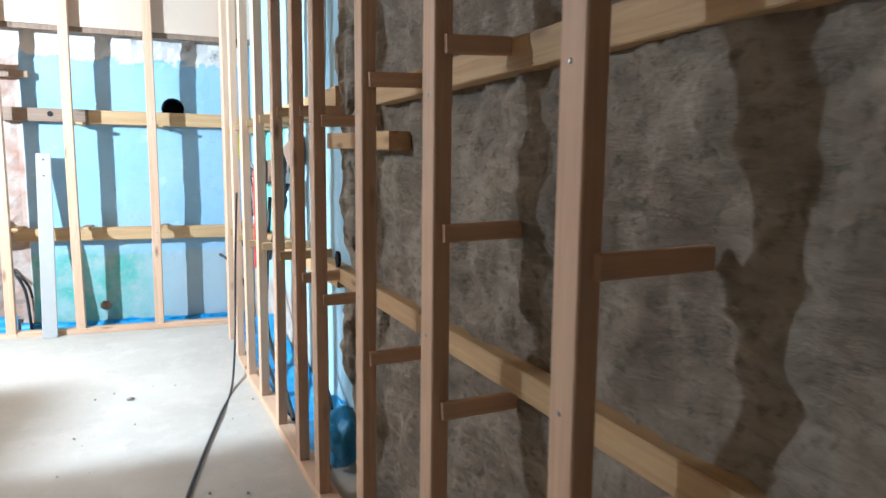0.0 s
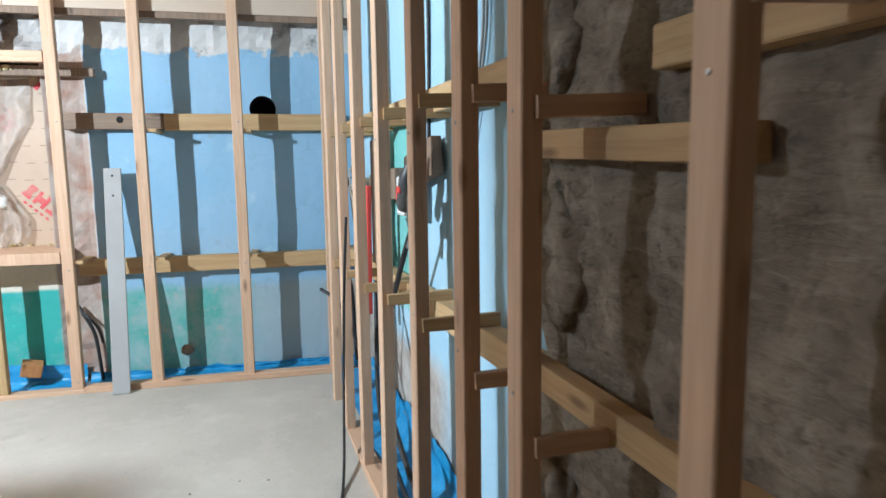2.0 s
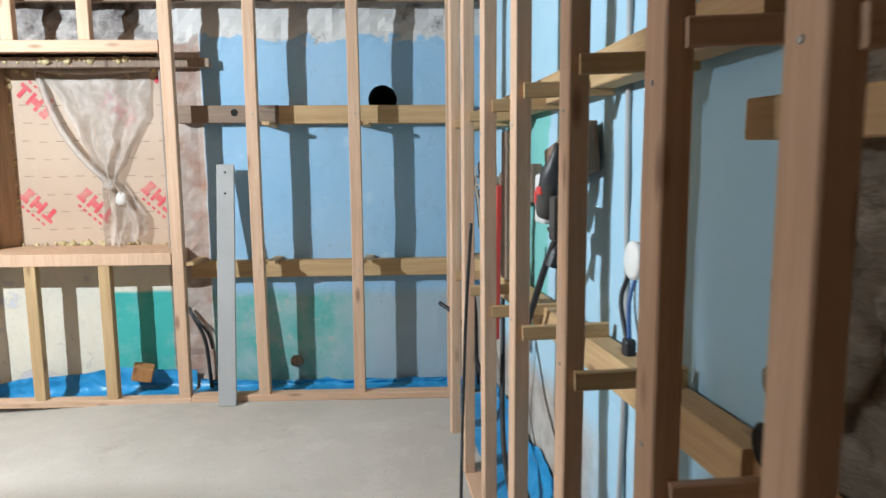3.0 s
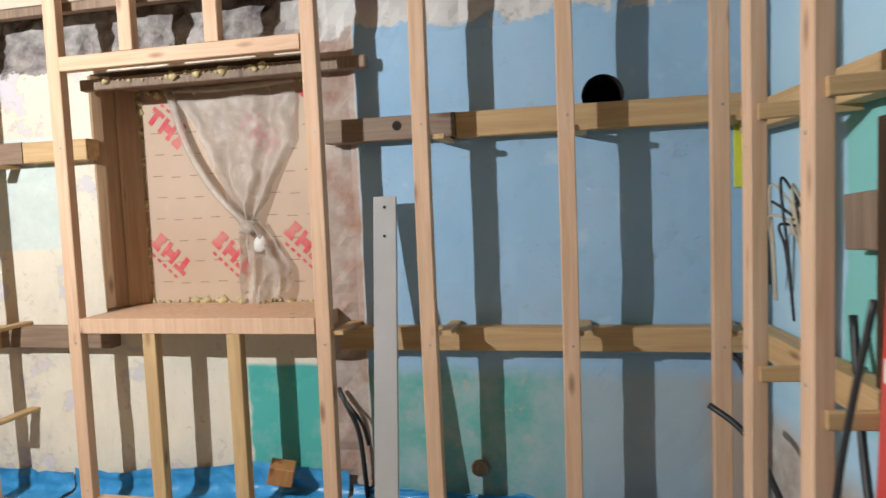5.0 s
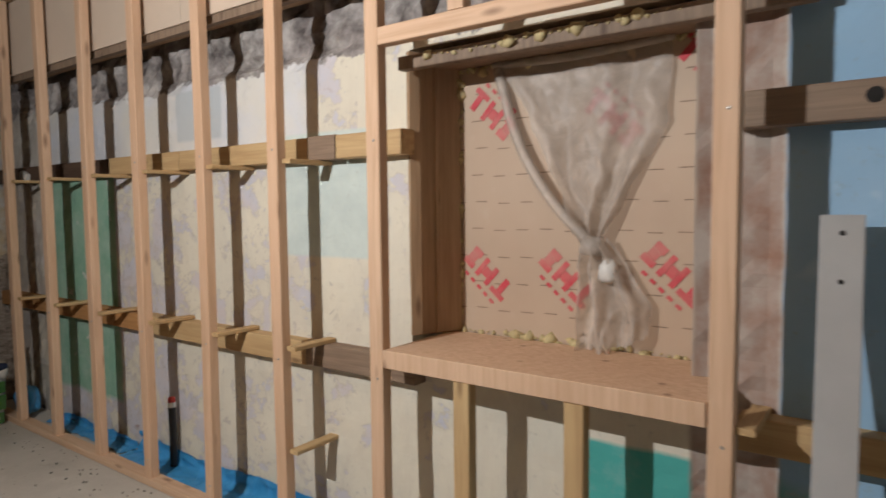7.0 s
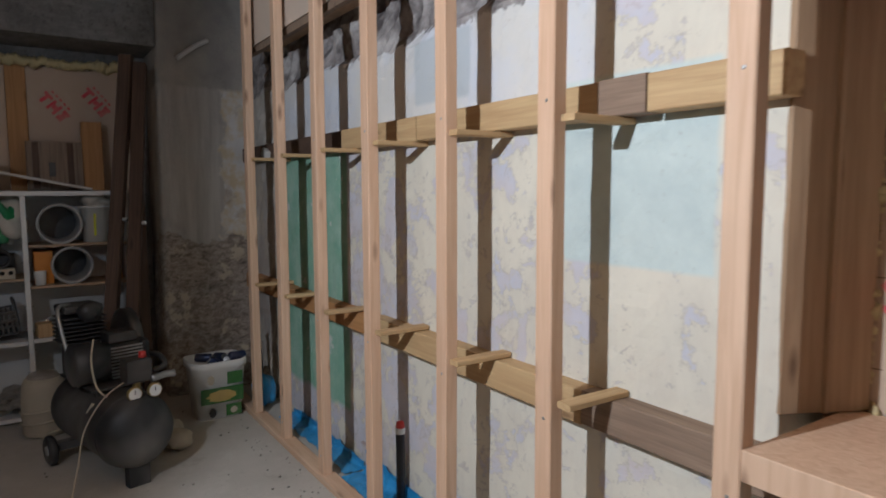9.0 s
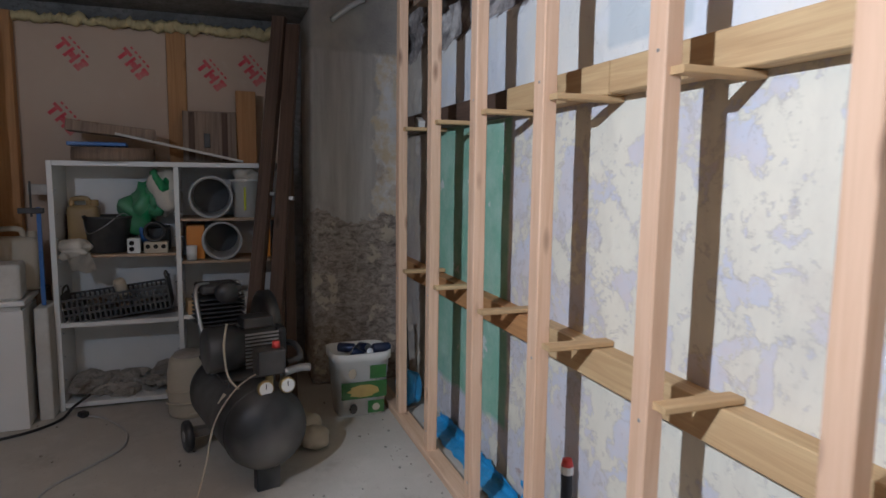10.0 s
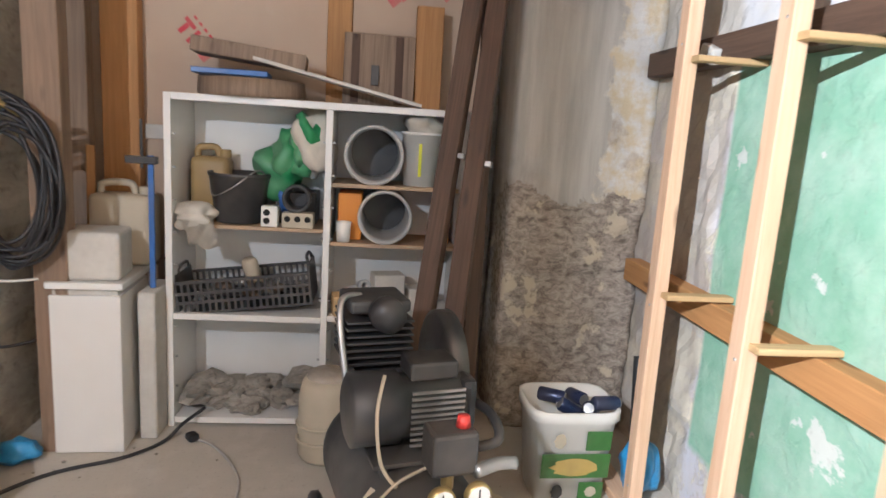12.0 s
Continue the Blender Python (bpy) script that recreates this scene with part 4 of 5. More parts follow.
part("terminal_block", bx(-0.04, -0.09, -0.06, 0.02, 0.09, 0.06, 0.01), "can", ob)
for k in range(8):
    a = k * 0.8
    part("wire", tube([(-0.03, 0.05 * math.cos(a), 0.03 * math.sin(a)), (-0.10, 0.12 * math.cos(a), 0.06 + 0.08 * math.sin(a)), (-0.08, 0.16 * math.cos(a), -0.10), (-0.06, 0.2 * math.cos(a), -0.25 - 0.05 * (k % 3))], 0.005), "can" if k % 2 else "cable", ob)

# round junction box with its two cables
JY, JZ = 4.09, 1.21
ob = empty("junction_box", pose(*ep(0.315, JY, JZ), 0, 0, rot) @ Matrix.Diagonal((0.8, 0.78, 0.85, 1)), "round white junction box on blue plaster with loose wires", "junction box")
jm = pose(0, 0, 0, 0, -90, 0)
part("body", lathe([(0, 0), (0.062, 0.0), (0.062, 0.032), (0, 0.032)], 28), "white", ob, "", jm, False)
part("lid", lathe([(0.064, 0.030), (0.066, 0.034), (0.064, 0.046), (0.05, 0.052), (0, 0.054)], 28), "white", ob, "", jm, True)
part("riser_cable", tube([(-0.01, 0.005, 0.06), (-0.012, 0.0, 0.2), (-0.02, -0.03, 0.42), (-0.02, -0.09, 0.62), (-0.01, -0.16, 0.9), (-0.01, -0.18, 1.3)], 0.007), "grey_pipe", ob, "grey cable going up", None, True)
part("riser_cable", tube([(-0.01, -0.015, 0.06), (-0.012, -0.02, 0.2), (-0.02, -0.05, 0.40), (-0.02, -0.12, 0.60), (-0.01, -0.2, 0.9), (-0.01, -0.22, 1.3)], 0.007), "grey_pipe", ob, "grey cable going up", None, True)
part("drop_wire", tube([(-0.03, 0.05, -0.05), (-0.05, 0.07, -0.14), (-0.05, 0.03, -0.24), (-0.05, -0.01, -0.29)], 0.009), "cable", ob, "black wire", None, True)
part("drop_wire", tube([(-0.03, 0.0, -0.06), (-0.05, 0.0, -0.14), (-0.05, -0.01, -0.26)], 0.008), "blue", ob, "blue wire", None, True)
part("plug", bx(-0.07, -0.035, -0.34, -0.03, 0.02, -0.26, 0.012), "cable", ob, "black plug with white tip")
part("plug_tip", bx(-0.062, -0.02, -0.365, -0.04, 0.03, -0.342, 0.004), "white", ob)

for pts, r, mname, lab in (
        ([(-0.15, 2.0, 0.009), (0.0, 3.2, 0.009), (0.15, 4.1, 0.009), (0.24, 4.6, 0.015), (east(-0.02, 5.2), 5.12, 0.25), (east(-0.02, 5.06), 5.06, 0.8), (east(-0.02, 4.92), 4.92, 1.25)], 0.0075, "cable", "long black cable lying on concrete and hung on a stud"),
        ([ep(0.30, 4.62, 2.95), ep(0.31, 4.60, 2.2), ep(0.31, 4.62, 1.6)], 0.008, "cable", "black cable coming down the blue wall"),
        ([ep(0.31, 4.25, 2.95), ep(0.31, 4.22, 2.2), ep(0.31, 4.2, 1.5), ep(0.31, 4.18, 0.9), ep(0.30, 4.2, 0.1)], 0.010, "grey_pipe", "grey cable clipped down the blue wall"),
        ([ep(0.2, 4.38, 1.32), ep(0.17, 4.46, 1.2), ep(0.16, 4.62, 1.0), ep(0.15, 4.74, 0.82)], 0.013, "cable", "thick black cable slung across the studs"),
        ([ep(0.27, 5.3, 1.2), ep(0.20, 5.1, 0.7), ep(0.12, 4.7, 0.35), ep(0.12, 4.2, 0.10), ep(0.10, 3.9, 0.03)], 0.014, "cable", "thick black cable drooping behind the studs"),
        ([ep(0.27, 5.6, 1.1), ep(0.22, 5.4, 0.6), ep(0.14, 5.0, 0.2), ep(0.12, 4.5, 0.04), ep(0.1, 4.0, 0.02)], 0.012, "cable", "black cable trailing to the floor"),
        ([ep(0.20, 3.8, 0.35), ep(0.22, 3.65, 0.26), ep(0.2, 3.5, 0.2), ep(0.2, 3.4, 0.04)], 0.012, "cable", "short dark hose by the stone edge"),
        ([ep(-0.01, 6.0, 0.7), ep(0.1, 5.9, 0.6), ep(0.2, 5.8, 0.3), ep(0.2, 5.7, 0.03)], 0.012, "cable", "dark cable hanging in the corner")):
    tagged(link("cable", tube(pts, r), mname, smooth=True), lab, "cable")
tagged(link("dark_socket_hole", lathe([(0, -0.01), (0.035, -0.01), (0.04, 0.004), (0, 0.004)], 16), "dark", None, "", pose(*ep(0.19, 3.34, 1.0), 0, -90, 0)), "dark hole in the stone beside a batten", "hole")


def crag(size, seed):
    """A craggy stone with ledges and pits."""
    b = stone(size, seed, 4, 0.5)
    for v in b.verts:
        v.co += 0.028 * noise.noise_vector(v.co * 9 + Vector((seed, 0, 0))) + 0.014 * noise.noise_vector(v.co * 24)
    return b


for k, (y, z, sx, sz, seed) in enumerate(((3.36, 1.86, 0.13, 0.22, 1), (3.33, 1.26, 0.12, 0.22, 2), (3.35, 2.35, 0.13, 0.26, 7), (3.36, 0.55, 0.10, 0.16, 8))):
    tagged(link("wall_stone", crag((0.075, sx, sz), seed), "stone", None, "", pose(*ep(0.29, y, z)), True), "rough brown stone at the broken wall edge", "stone", "edge stones")
# crumbs on the floor
bm = bmesh.new()
rg = random.Random(4)
for k in range(420):
    x, y = (rg.uniform(-6.6, 0.4), rg.uniform(3.0, 6.15)) if k < 240 else (rg.uniform(-6.8, 0.3), 6.14 - abs(rg.gauss(0, 0.12)))
    r = rg.uniform(0.003, 0.009)
    g = bmesh.ops.create_icosphere(bm, subdivisions=1, radius=r, matrix=Matrix.Translation((x, y, r * 0.6)) @ Matrix.Diagonal((1, rg.uniform(0.6, 1.3), 0.7, 1)))
tagged(link("floor_grit", bm, "rock"), "scattered plaster crumbs and grit on concrete", "grit", kind="stuff")
for x, y, sz, mname in ((-1.98, 5.72, 0.03, "block"), (-1.9, 4.9, 0.025, "block"), (-0.35, 4.6, 0.016, "rock")):
    tagged(link("plaster_lump", stone((sz * 1.4, sz, sz * 0.7), x, 2), mname, None, "", pose(x, y, sz * 0.45), True), "small white plaster lump on the floor", "plaster lump", "plaster lumps")



def site(dx, dy):
    """The west end, a little smaller than its drawing and moved into its place."""
    return Matrix.Translation((dx, dy, 0)) @ Matrix.Diagonal((0.95, 0.95, 0.95, 1))


SITE = site(-0.094, 0.285)
# ---- the west end: alcove boards and posts ----
ob = empty("alcove_boards", pose(-7.60, 0, 0), "brown foil-faced insulation boards closing the alcove", "insulation board")
for a, b in ((3.52, 4.83), (4.96, 5.70)):
    part("sheet", bx(0, a, 0, 0.04, b, 2.56, 0.003), "board", ob)
part("seam_board", bx(0.0, 4.831, 0, 0.06, 4.959, 2.56, 0.004), "orange_wood", ob, "dull brown timber over the seam")
for y, z, turn in ((4.05, 1.98, -50), (4.12, 2.42, -50), (4.50, 2.38, -50), (5.02, 2.33, -50), (5.30, 2.38, -50), (5.02, 1.86, -50)):
    red_mark(ob, pose(0.043, y, z, 0, 0, 90) @ pose(0, 0, 0, 0, -turn, 0), 0.85)
bm = bmesh.new()
for k in range(70):
    y = 3.55 + 2.1 * k / 70
    r = 0.03 + 0.035 * abs(fbm(k * 0.9, 3))
    bmesh.ops.create_icosphere(bm, subdivisions=1, radius=r, matrix=Matrix.Translation((-7.52 + 0.02 * fbm(k, 1), y, 2.58 + 0.03 * fbm(k * 0.5, 2))))
for v in bm.verts:
    v.co += 0.02 * noise.noise_vector(v.co * 30)
part("foam_bead", bm, "foam", ob, "lumpy dried foam under the beam", Matrix.Translation((7.60, 0, 0)), True)


def post(y0, y1, x0, x1, mname, lab):
    m = pose((x0 + x1) / 2, (y0 + y1) / 2, 0)
    lumber("post", abs(x1 - x0), abs(y1 - y0), 2.6, m, mname, None, lab, "post", "alcove posts", 0.006)


SITE = site(-0.094, 0.21)
post(3.80, 3.98, -7.54, -7.46, "orange_wood", "broad orange-brown plank standing in the alcove")
post(3.68, 3.77, -7.45, -7.37, "old_wood", "weathered upright timber in the alcove corner")
SITE = site(-0.094, 0.40)
post(3.56, 3.70, -6.90, -6.81, "old_wood", "grey weathered post in front of the alcove")
SITE = site(-0.094, 0.23)
post(3.60, 3.63, -7.44, -7.40, "dark_wood", "thin dark upright strip")
m, L = between((-7.25, 3.80, 0.9), (-7.36, 3.76, 1.35))
lumber("orange_stick", 0.04, 0.04, L, m, "orange_wood", None, "short orange stick standing behind the jerrycan", "stick")

SITE = site(-0.094, 0.285)

# ---- the bookcase ----
BX, BD, BW, BH = -7.08, 0.40, 1.42, 1.63
T = 0.032
bk = empty("bookcase", pose(BX, 4.14, 0, 0, 0, 0), "open white melamine bookcase full of building clutter", "bookcase")
part("side_panel", bx(-BD, 0, 0, 0, T, BH, 0.002), "melamine", bk)
part("side_panel", bx(-BD, BW - T, 0, 0, BW, BH, 0.002), "melamine", bk)
part("top_panel", bx(-BD, T + 0.001, BH - T, 0, BW - T - 0.001, BH, 0.002), "melamine", bk)
part("bottom_panel", bx(-BD, T + 0.001, 0.02, 0, BW - T - 0.001, 0.05, 0.002), "melamine", bk)
part("divider", bx(-BD + 0.01, 0.735, 0.05, -0.002, 0.735 + T, BH - T - 0.001, 0.002), "melamine", bk)
part("back_panel", bx(-BD - 0.008, 0.005, 0.02, -BD - 0.001, BW - 0.005, BH, 0), "melamine", bk)
part("shelf", bx(-BD + 0.01, T + 0.001, 0.555, -0.002, 0.734, 0.585, 0.002), "melamine", bk)
part("shelf", bx(-BD + 0.01, 0.768, 0.565, -0.002, BW - T - 0.001, 0.595, 0.002), "melamine", bk)
part("shelf", bx(-BD + 0.01, T + 0.001, 1.005, -0.03, 0.734, 1.023, 0.002), "shelf_wood", bk, "bare chipboard shelf")
part("shelf", bx(-BD + 0.01, 0.768, 0.945, -0.03, BW - T - 0.001, 0.963, 0.002), "shelf_wood", bk, "bare chipboard shelf")
part("shelf", bx(-BD + 0.01, 0.768, 1.235, -0.03, BW - T - 0.001, 1.253, 0.002), "shelf_wood", bk, "bare chipboard shelf")
for yy in (0.7335, T + 0.0015, 0.7685):
    for k in range(9):
        z = 0.2 + 0.155 * k
        part("shelf_pin", bx(-0.03, yy - 0.012 if yy == 0.7335 else yy, z, -0.022, yy if yy == 0.7335 else yy + 0.012, z + 0.008), "steel", bk)


def on(y, z, dx=-0.15, rz=0.0):
    """A place in the bookcase: y from its left side, z up, dx back from its front."""
    return pose(BX + dx, 4.14 + y, z, 0, 0, rz)


def bucket(m, r, h, mname, label):
    ob = empty("bucket", m, label, "bucket")
    part("body", lathe([(0, 0.002), (r * 0.78, 0.002), (r * 0.8, 0.01), (r, h - 0.02), (r + 0.008, h - 0.015), (r + 0.008, h), (r - 0.003, h), (r * 0.79, 0.02), (0, 0.012)]), mname, ob, "", None, True)
    part("handle", tube([(0, -r, h - 0.04), (r * 0.7, -r * 0.72, h - 0.11), (r * 1.08, 0, h - 0.06), (r * 0.7, r * 0.72, h + 0.02), (0, r, h - 0.04)], 0.004), "steel", ob, "wire handle", None, True)
    return ob


def pipe_ring(m, r, length, mname, label):
    ob = empty("pipe_offcut", m, label, "pipe", "pipe offcuts")
    part("tube", lathe([(r - 0.012, 0), (r, 0), (r, length - 0.06), (r + 0.008, length - 0.055), (r + 0.008, length), (r - 0.006, length), (r - 0.012, length - 0.05), (r - 0.012, 0)], 36), mname, ob, "", None, True)
    part("inner_end", lathe([(0, 0.002), (r - 0.013, 0.002)], 24), "iron", ob)
    return ob


bucket(on(0.31, 1.0245, -0.17), 0.145, 0.245, "black", "black rubber builder's bucket with a wire handle")


def jerrycan(m, w, d, h, mname, label):
    ob = empty("jerrycan", m, label, "jerrycan")
    part("body", bx(-d / 2, -w / 2, 0, d / 2, w / 2, h * 0.86, 0.03), mname, ob, "", None, True)
    part("grip", tube([(0, -w * 0.38, h * 0.85), (0, -w * 0.32, h * 0.97), (0, w * 0.1, h * 0.98), (0, w * 0.18, h * 0.85)], 0.018), mname, ob, "", None, True)
    part("cap", lathe([(0, 0.04), (0.028, 0.04), (0.03, 0), (0, 0)], 18), mname, ob, "", pose(0, w * 0.34, h * 0.85), False)
    return ob


jerrycan(on(0.15, 1.0245, -0.28), 0.19, 0.15, 0.36, "ochre_can", "amber plastic canister with dirty sides")
tagged(link("rag", stone((0.09, 0.10, 0.05), 11, 3, 0.8), "rag", None, "", on(0.13, 1.06, -0.04), True), "dirty white cloth hanging over the shelf edge", "rag")
bm = bmesh.new()
rows = []
for j in range(10):
    rows.append([bm.verts.new((0.01 * math.sin(i * 1.3 + j), -0.07 + 0.016 * i + 0.004 * j, -0.014 * j + 0.01 * math.sin(i * 0.9) * (j > 6))) for i in range(10)])
for a, b in zip(rows, rows[1:]):
    for i in range(9):
        bm.faces.new((a[i], a[i + 1], b[i + 1], b[i]))
g = bmesh.ops.solidify(bm, geom=bm.faces[:], thickness=0.006)
tagged(link("rag", bm, "rag", None, "", on(0.15, 1.045, 0.012), True), "flap of dirty cloth hanging from the shelf", "rag")
# socket block, boxes, small tins
ob = empty("double_socket", on(0.475, 1.0245, -0.06, 0), "white double wall socket lying on the shelf", "socket")
part("body", bx(-0.03, -0.04, 0, 0.03, 0.04, 0.10, 0.006), "white", ob)
for dz in (0.03, 0.07):
    part("socket_hole", lathe([(0, 0.0005), (0.015, 0.0005), (0.016, 0.002), (0, 0.002)], 16), "dark", ob, "", pose(0.03, -0.012, dz, 0, 90, 0))
ob = empty("socket_strip", on(0.61, 1.0245, -0.06), "dusty grey socket box on the shelf", "socket")
part("body", bx(-0.04, -0.075, 0, 0.04, 0.075, 0.075, 0.008), "can", ob)
for k in range(3):
    part("socket_hole", lathe([(0, 0.0005), (0.014, 0.0005), (0.015, 0.002), (0, 0.002)], 16), "dark", ob, "", pose(0.04, -0.048 + 0.048 * k, 0.045, 0, 90, 0))
tagged(pipe_ring(on(0.60, 1.165, -0.20) @ pose(0, 0, 0, 0, 90, 0), 0.06, 0.16, "black", "black pipe coupling lying on small boxes"), "", "")
tagged(link("blue_tube", lathe([(0, 0), (0.022, 0), (0.022, 0.15), (0.012, 0.17), (0, 0.17)], 16), "blue", None, "", on(0.54, 1.03, -0.2) @ pose(0, 0, 0, 10, 14, 0), True), "blue and white sealant tube", "tube")
for k in range(3):
    tagged(link("plastic_sack", stone((0.09, 0.12 - 0.02 * k, 0.11), 20 + k, 3, 0.9), "green", None, "", on(0.50 + 0.07 * k, 1.30 + 0.075 * k, -0.22 + 0.03 * k), True), "crumpled green plastic sack stuffed in the shelf", "plastic bag", "green sacks")
tagged(link("plastic_sack", stone((0.08, 0.09, 0.15), 31, 3, 0.9), "rag", None, "", on(0.655, 1.42, -0.16), True), "crumpled white plastic sack with print", "plastic bag")
tagged(link("box_stack", bx(-0.1, -0.1, 0, 0.1, 0.1, 0.16, 0.006), "black", None, "", on(0.585, 1.0245, -0.27)), "dark box at the back of the shelf", "box")

# grey pipes and tub on the right hand side
pipe_ring(on(0.965, 1.395, -0.38) @ pose(0, 0, 0, 0, 90, 0), 0.137, 0.34, "grey_pipe", "short grey plastic pipe lying in the shelf")
pipe_ring(on(1.03, 1.096, -0.37) @ pose(0, 0, 0, 0, 90, 0), 0.126, 0.34, "grey_pipe", "dark-lined grey plastic pipe lying in the shelf")
for y, w in ((0.855, 0.12), (1.33, 0.06)):
    tagged(link("orange_box", bx(-0.10, -w / 2, 0, 0.10, w / 2, 0.235, 0.006), "orange", None, "", on(y, 0.9645, -0.22)), "bright orange plastic case on the shelf", "case", "orange cases")
ob = empty("white_cup", on(0.83, 0.9645, -0.06), "small white plastic cup", "cup")
part("body", lathe([(0, 0.002), (0.032, 0.002), (0.037, 0.10), (0.034, 0.10), (0.03, 0.01), (0, 0.01)], 20), "white", ob, "", None, True)
ob = empty("white_tub", on(1.20, 1.2545, -0.15), "white plastic tub with a printed yellow scale", "tub")
part("body", lathe([(0, 0), (0.085, 0), (0.10, 0.25), (0.105, 0.25), (0.105, 0.265), (0, 0.265)], 26), "white", ob, "", None, True)
part("scale", bx(0.099, -0.02, 0.05, 0.101, -0.005, 0.21), "yellow", ob)
part("rag_top", stone((0.09, 0.09, 0.06), 14, 3, 0.6), "rag", ob, "crumpled white sack on top", pose(0, 0, 0.30), True)
tagged(link("grey_tube", lathe([(0, 0), (0.04, 0), (0.04, 0.17), (0.03, 0.19), (0, 0.19)], 18), "can", None, "", on(0.40, 0.655, -0.2) @ pose(0, 0, 0, 14, 12, 0), True), "dusty upright tube among the crate's scraps", "tube")

# black crate with scraps
cr = empty("plastic_crate", on(0.37, 0.605, -0.17) @ pose(0, 0, 0, 7, 0, 0), "black slatted plastic crate, tilted, full of scraps", "crate")
W2, D2, H2 = 0.32, 0.14, 0.16
part("base", bx(-D2, -W2, 0, D2, W2, 0.012), "black", cr)
for x in (-D2, D2):
    for k in range(22):
        y = -W2 + 2 * W2 * k / 21
        part("slat", bx(x - 0.004, y - 0.006, 0.012, x + 0.004, y + 0.006, H2), "black", cr)
    for z in (0.06, 0.105, H2):
        part("rail", bx(x - 0.006, -W2, z - 0.008, x + 0.006, W2, z + 0.006), "black", cr)
for y in (-W2, W2):
    part("end_wall", bx(-D2, y - 0.005, 0, D2, y + 0.005, H2 + 0.04, 0.003), "black", cr)
    part("grip", tube([(-0.09, y, H2 + 0.03), (-0.06, y * 0.97, H2 + 0.07), (0.06, y * 0.97, H2 + 0.07), (0.09, y, H2 + 0.03)], 0.008), "black", cr)
for k in range(16):
    tagged(link("scrap", stone((0.04, 0.03 + 0.02 * (k % 3), 0.02), k + 40, 2, 0.5), ("old_wood", "black", "steel", "rock")[k % 4], None, "", on(0.10 + 0.035 * k, 0.69 + 0.02 * math.sin(k * 2.2), -0.17 + 0.07 * math.sin(k * 1.7), k * 40), True), "small metal or rubble scrap in the crate", "scrap", "crate scraps")
# right middle: blocks and fittings
for y, w, h, dx, mname, lab in ((0.835, 0.10, 0.10, -0.06, "batten", "small wooden block on the shelf"), (1.06, 0.16, 0.20, -0.14, "block", "dusty white concrete block on the shelf"), (1.22, 0.12, 0.12, -0.2, "block", "dusty white concrete offcut on the shelf")):
    tagged(link("block", bx(-0.06, -w / 2, 0, 0.06, w / 2, h, 0.008), mname, None, "", on(y, 0.5965, dx, 12 * y)), lab, "block")
for k in range(5):
    pipe_ring(on(0.83 + 0.045 * k, 0.64 + 0.03 * (k % 3), -0.22 + 0.03 * (k % 2)) @ pose(0, 0, 0, 20 * k, 70, 30 * k), 0.025, 0.09, "grey_pipe", "small grey pipe fitting on the shelf")
# rubble in the bottom
rg = random.Random(9)
for k in range(26):
    s = rg.uniform(0.05, 0.10)
    y = rg.uniform(0.12, 0.66)
    hgt = 0.05 + (0.06 if k > 14 else 0.0)
    tagged(link("rubble_stone", stone((s * 1.1, s * 1.35, s * 0.62), k + 60, 2, 0.75), "rock", None, "", on(y, hgt + s * 0.45, rg.uniform(-0.32, -0.05), rg.uniform(0, 180)), False), "loose grey rubble stone in the bookcase bottom", "stone", "rubble stones")
for k in range(5):
    s = rg.uniform(0.04, 0.07)
    tagged(link("rubble_stone", stone((s, s * 1.3, s * 0.6), k + 90, 2, 0.4), "rock", None, "", on(0.86 + 0.1 * k, 0.05 + s * 0.45, -0.15, 30 * k), True), "loose grey rubble stone in the bookcase bottom", "stone", "rubble stones")

# on top of the bookcase
TOP = BH + 0.001
tagged(link("wood_round", lathe([(0, 0), (0.25, 0), (0.255, 0.02), (0.25, 0.085), (0, 0.09)], 30), "old_wood", None, "", on(0.36, TOP, -0.2), True), "dusty round wooden drum lid", "wooden disc")
tagged(link("grey_sheet", bx(-0.12, -0.17, 0, 0.12, 0.17, 0.025, 0.004), "blue", None, "", on(0.28, TOP + 0.095, -0.14, 4)), "grey-blue flat box under the planks", "box")
tagged(link("dusty_plank", bx(-0.12, -0.26, 0, 0.12, 0.26, 0.07, 0.006), "old_wood", None, "", on(0.36, TOP + 0.165, -0.16) @ pose(0, 0, 0, -6, 0, 4)), "thick dusty offcut of timber, tilted", "timber")
tagged(link("grey_board", bx(-0.11, -0.40, 0, 0.11, 0.40, 0.016, 0.002), "block", None, "", on(0.79, TOP + 0.085, -0.10) @ pose(0, 0, 0, -12, 0, -3)), "thin grey board lying aslant", "board")
ob = empty("wooden_case", on(0.97, TOP, -0.30) @ pose(0, 0, 0, 0, -8, 0), "old dark wooden case leaning against the boards", "case")
part("body", bx(-0.05, -0.18, 0, 0.05, 0.18, 0.36, 0.006), "old_wood", ob)
for y in (-0.12, 0.10):
    part("strap", bx(0.05, y - 0.02, 0.01, 0.056, y + 0.02, 0.35), "dark_wood", ob)
part("latch", bx(0.05, -0.04, 0.10, 0.062, 0.0, 0.2, 0.003), "iron", ob)
tagged(link("yellow_board", bx(-0.03, -0.07, 0, 0.03, 0.07, 0.52, 0.005), "orange_wood", None, "", on(1.22, TOP, -0.32) @ pose(0, 0, 0, 0, -4, 0)), "short orange board standing on the bookcase", "board")

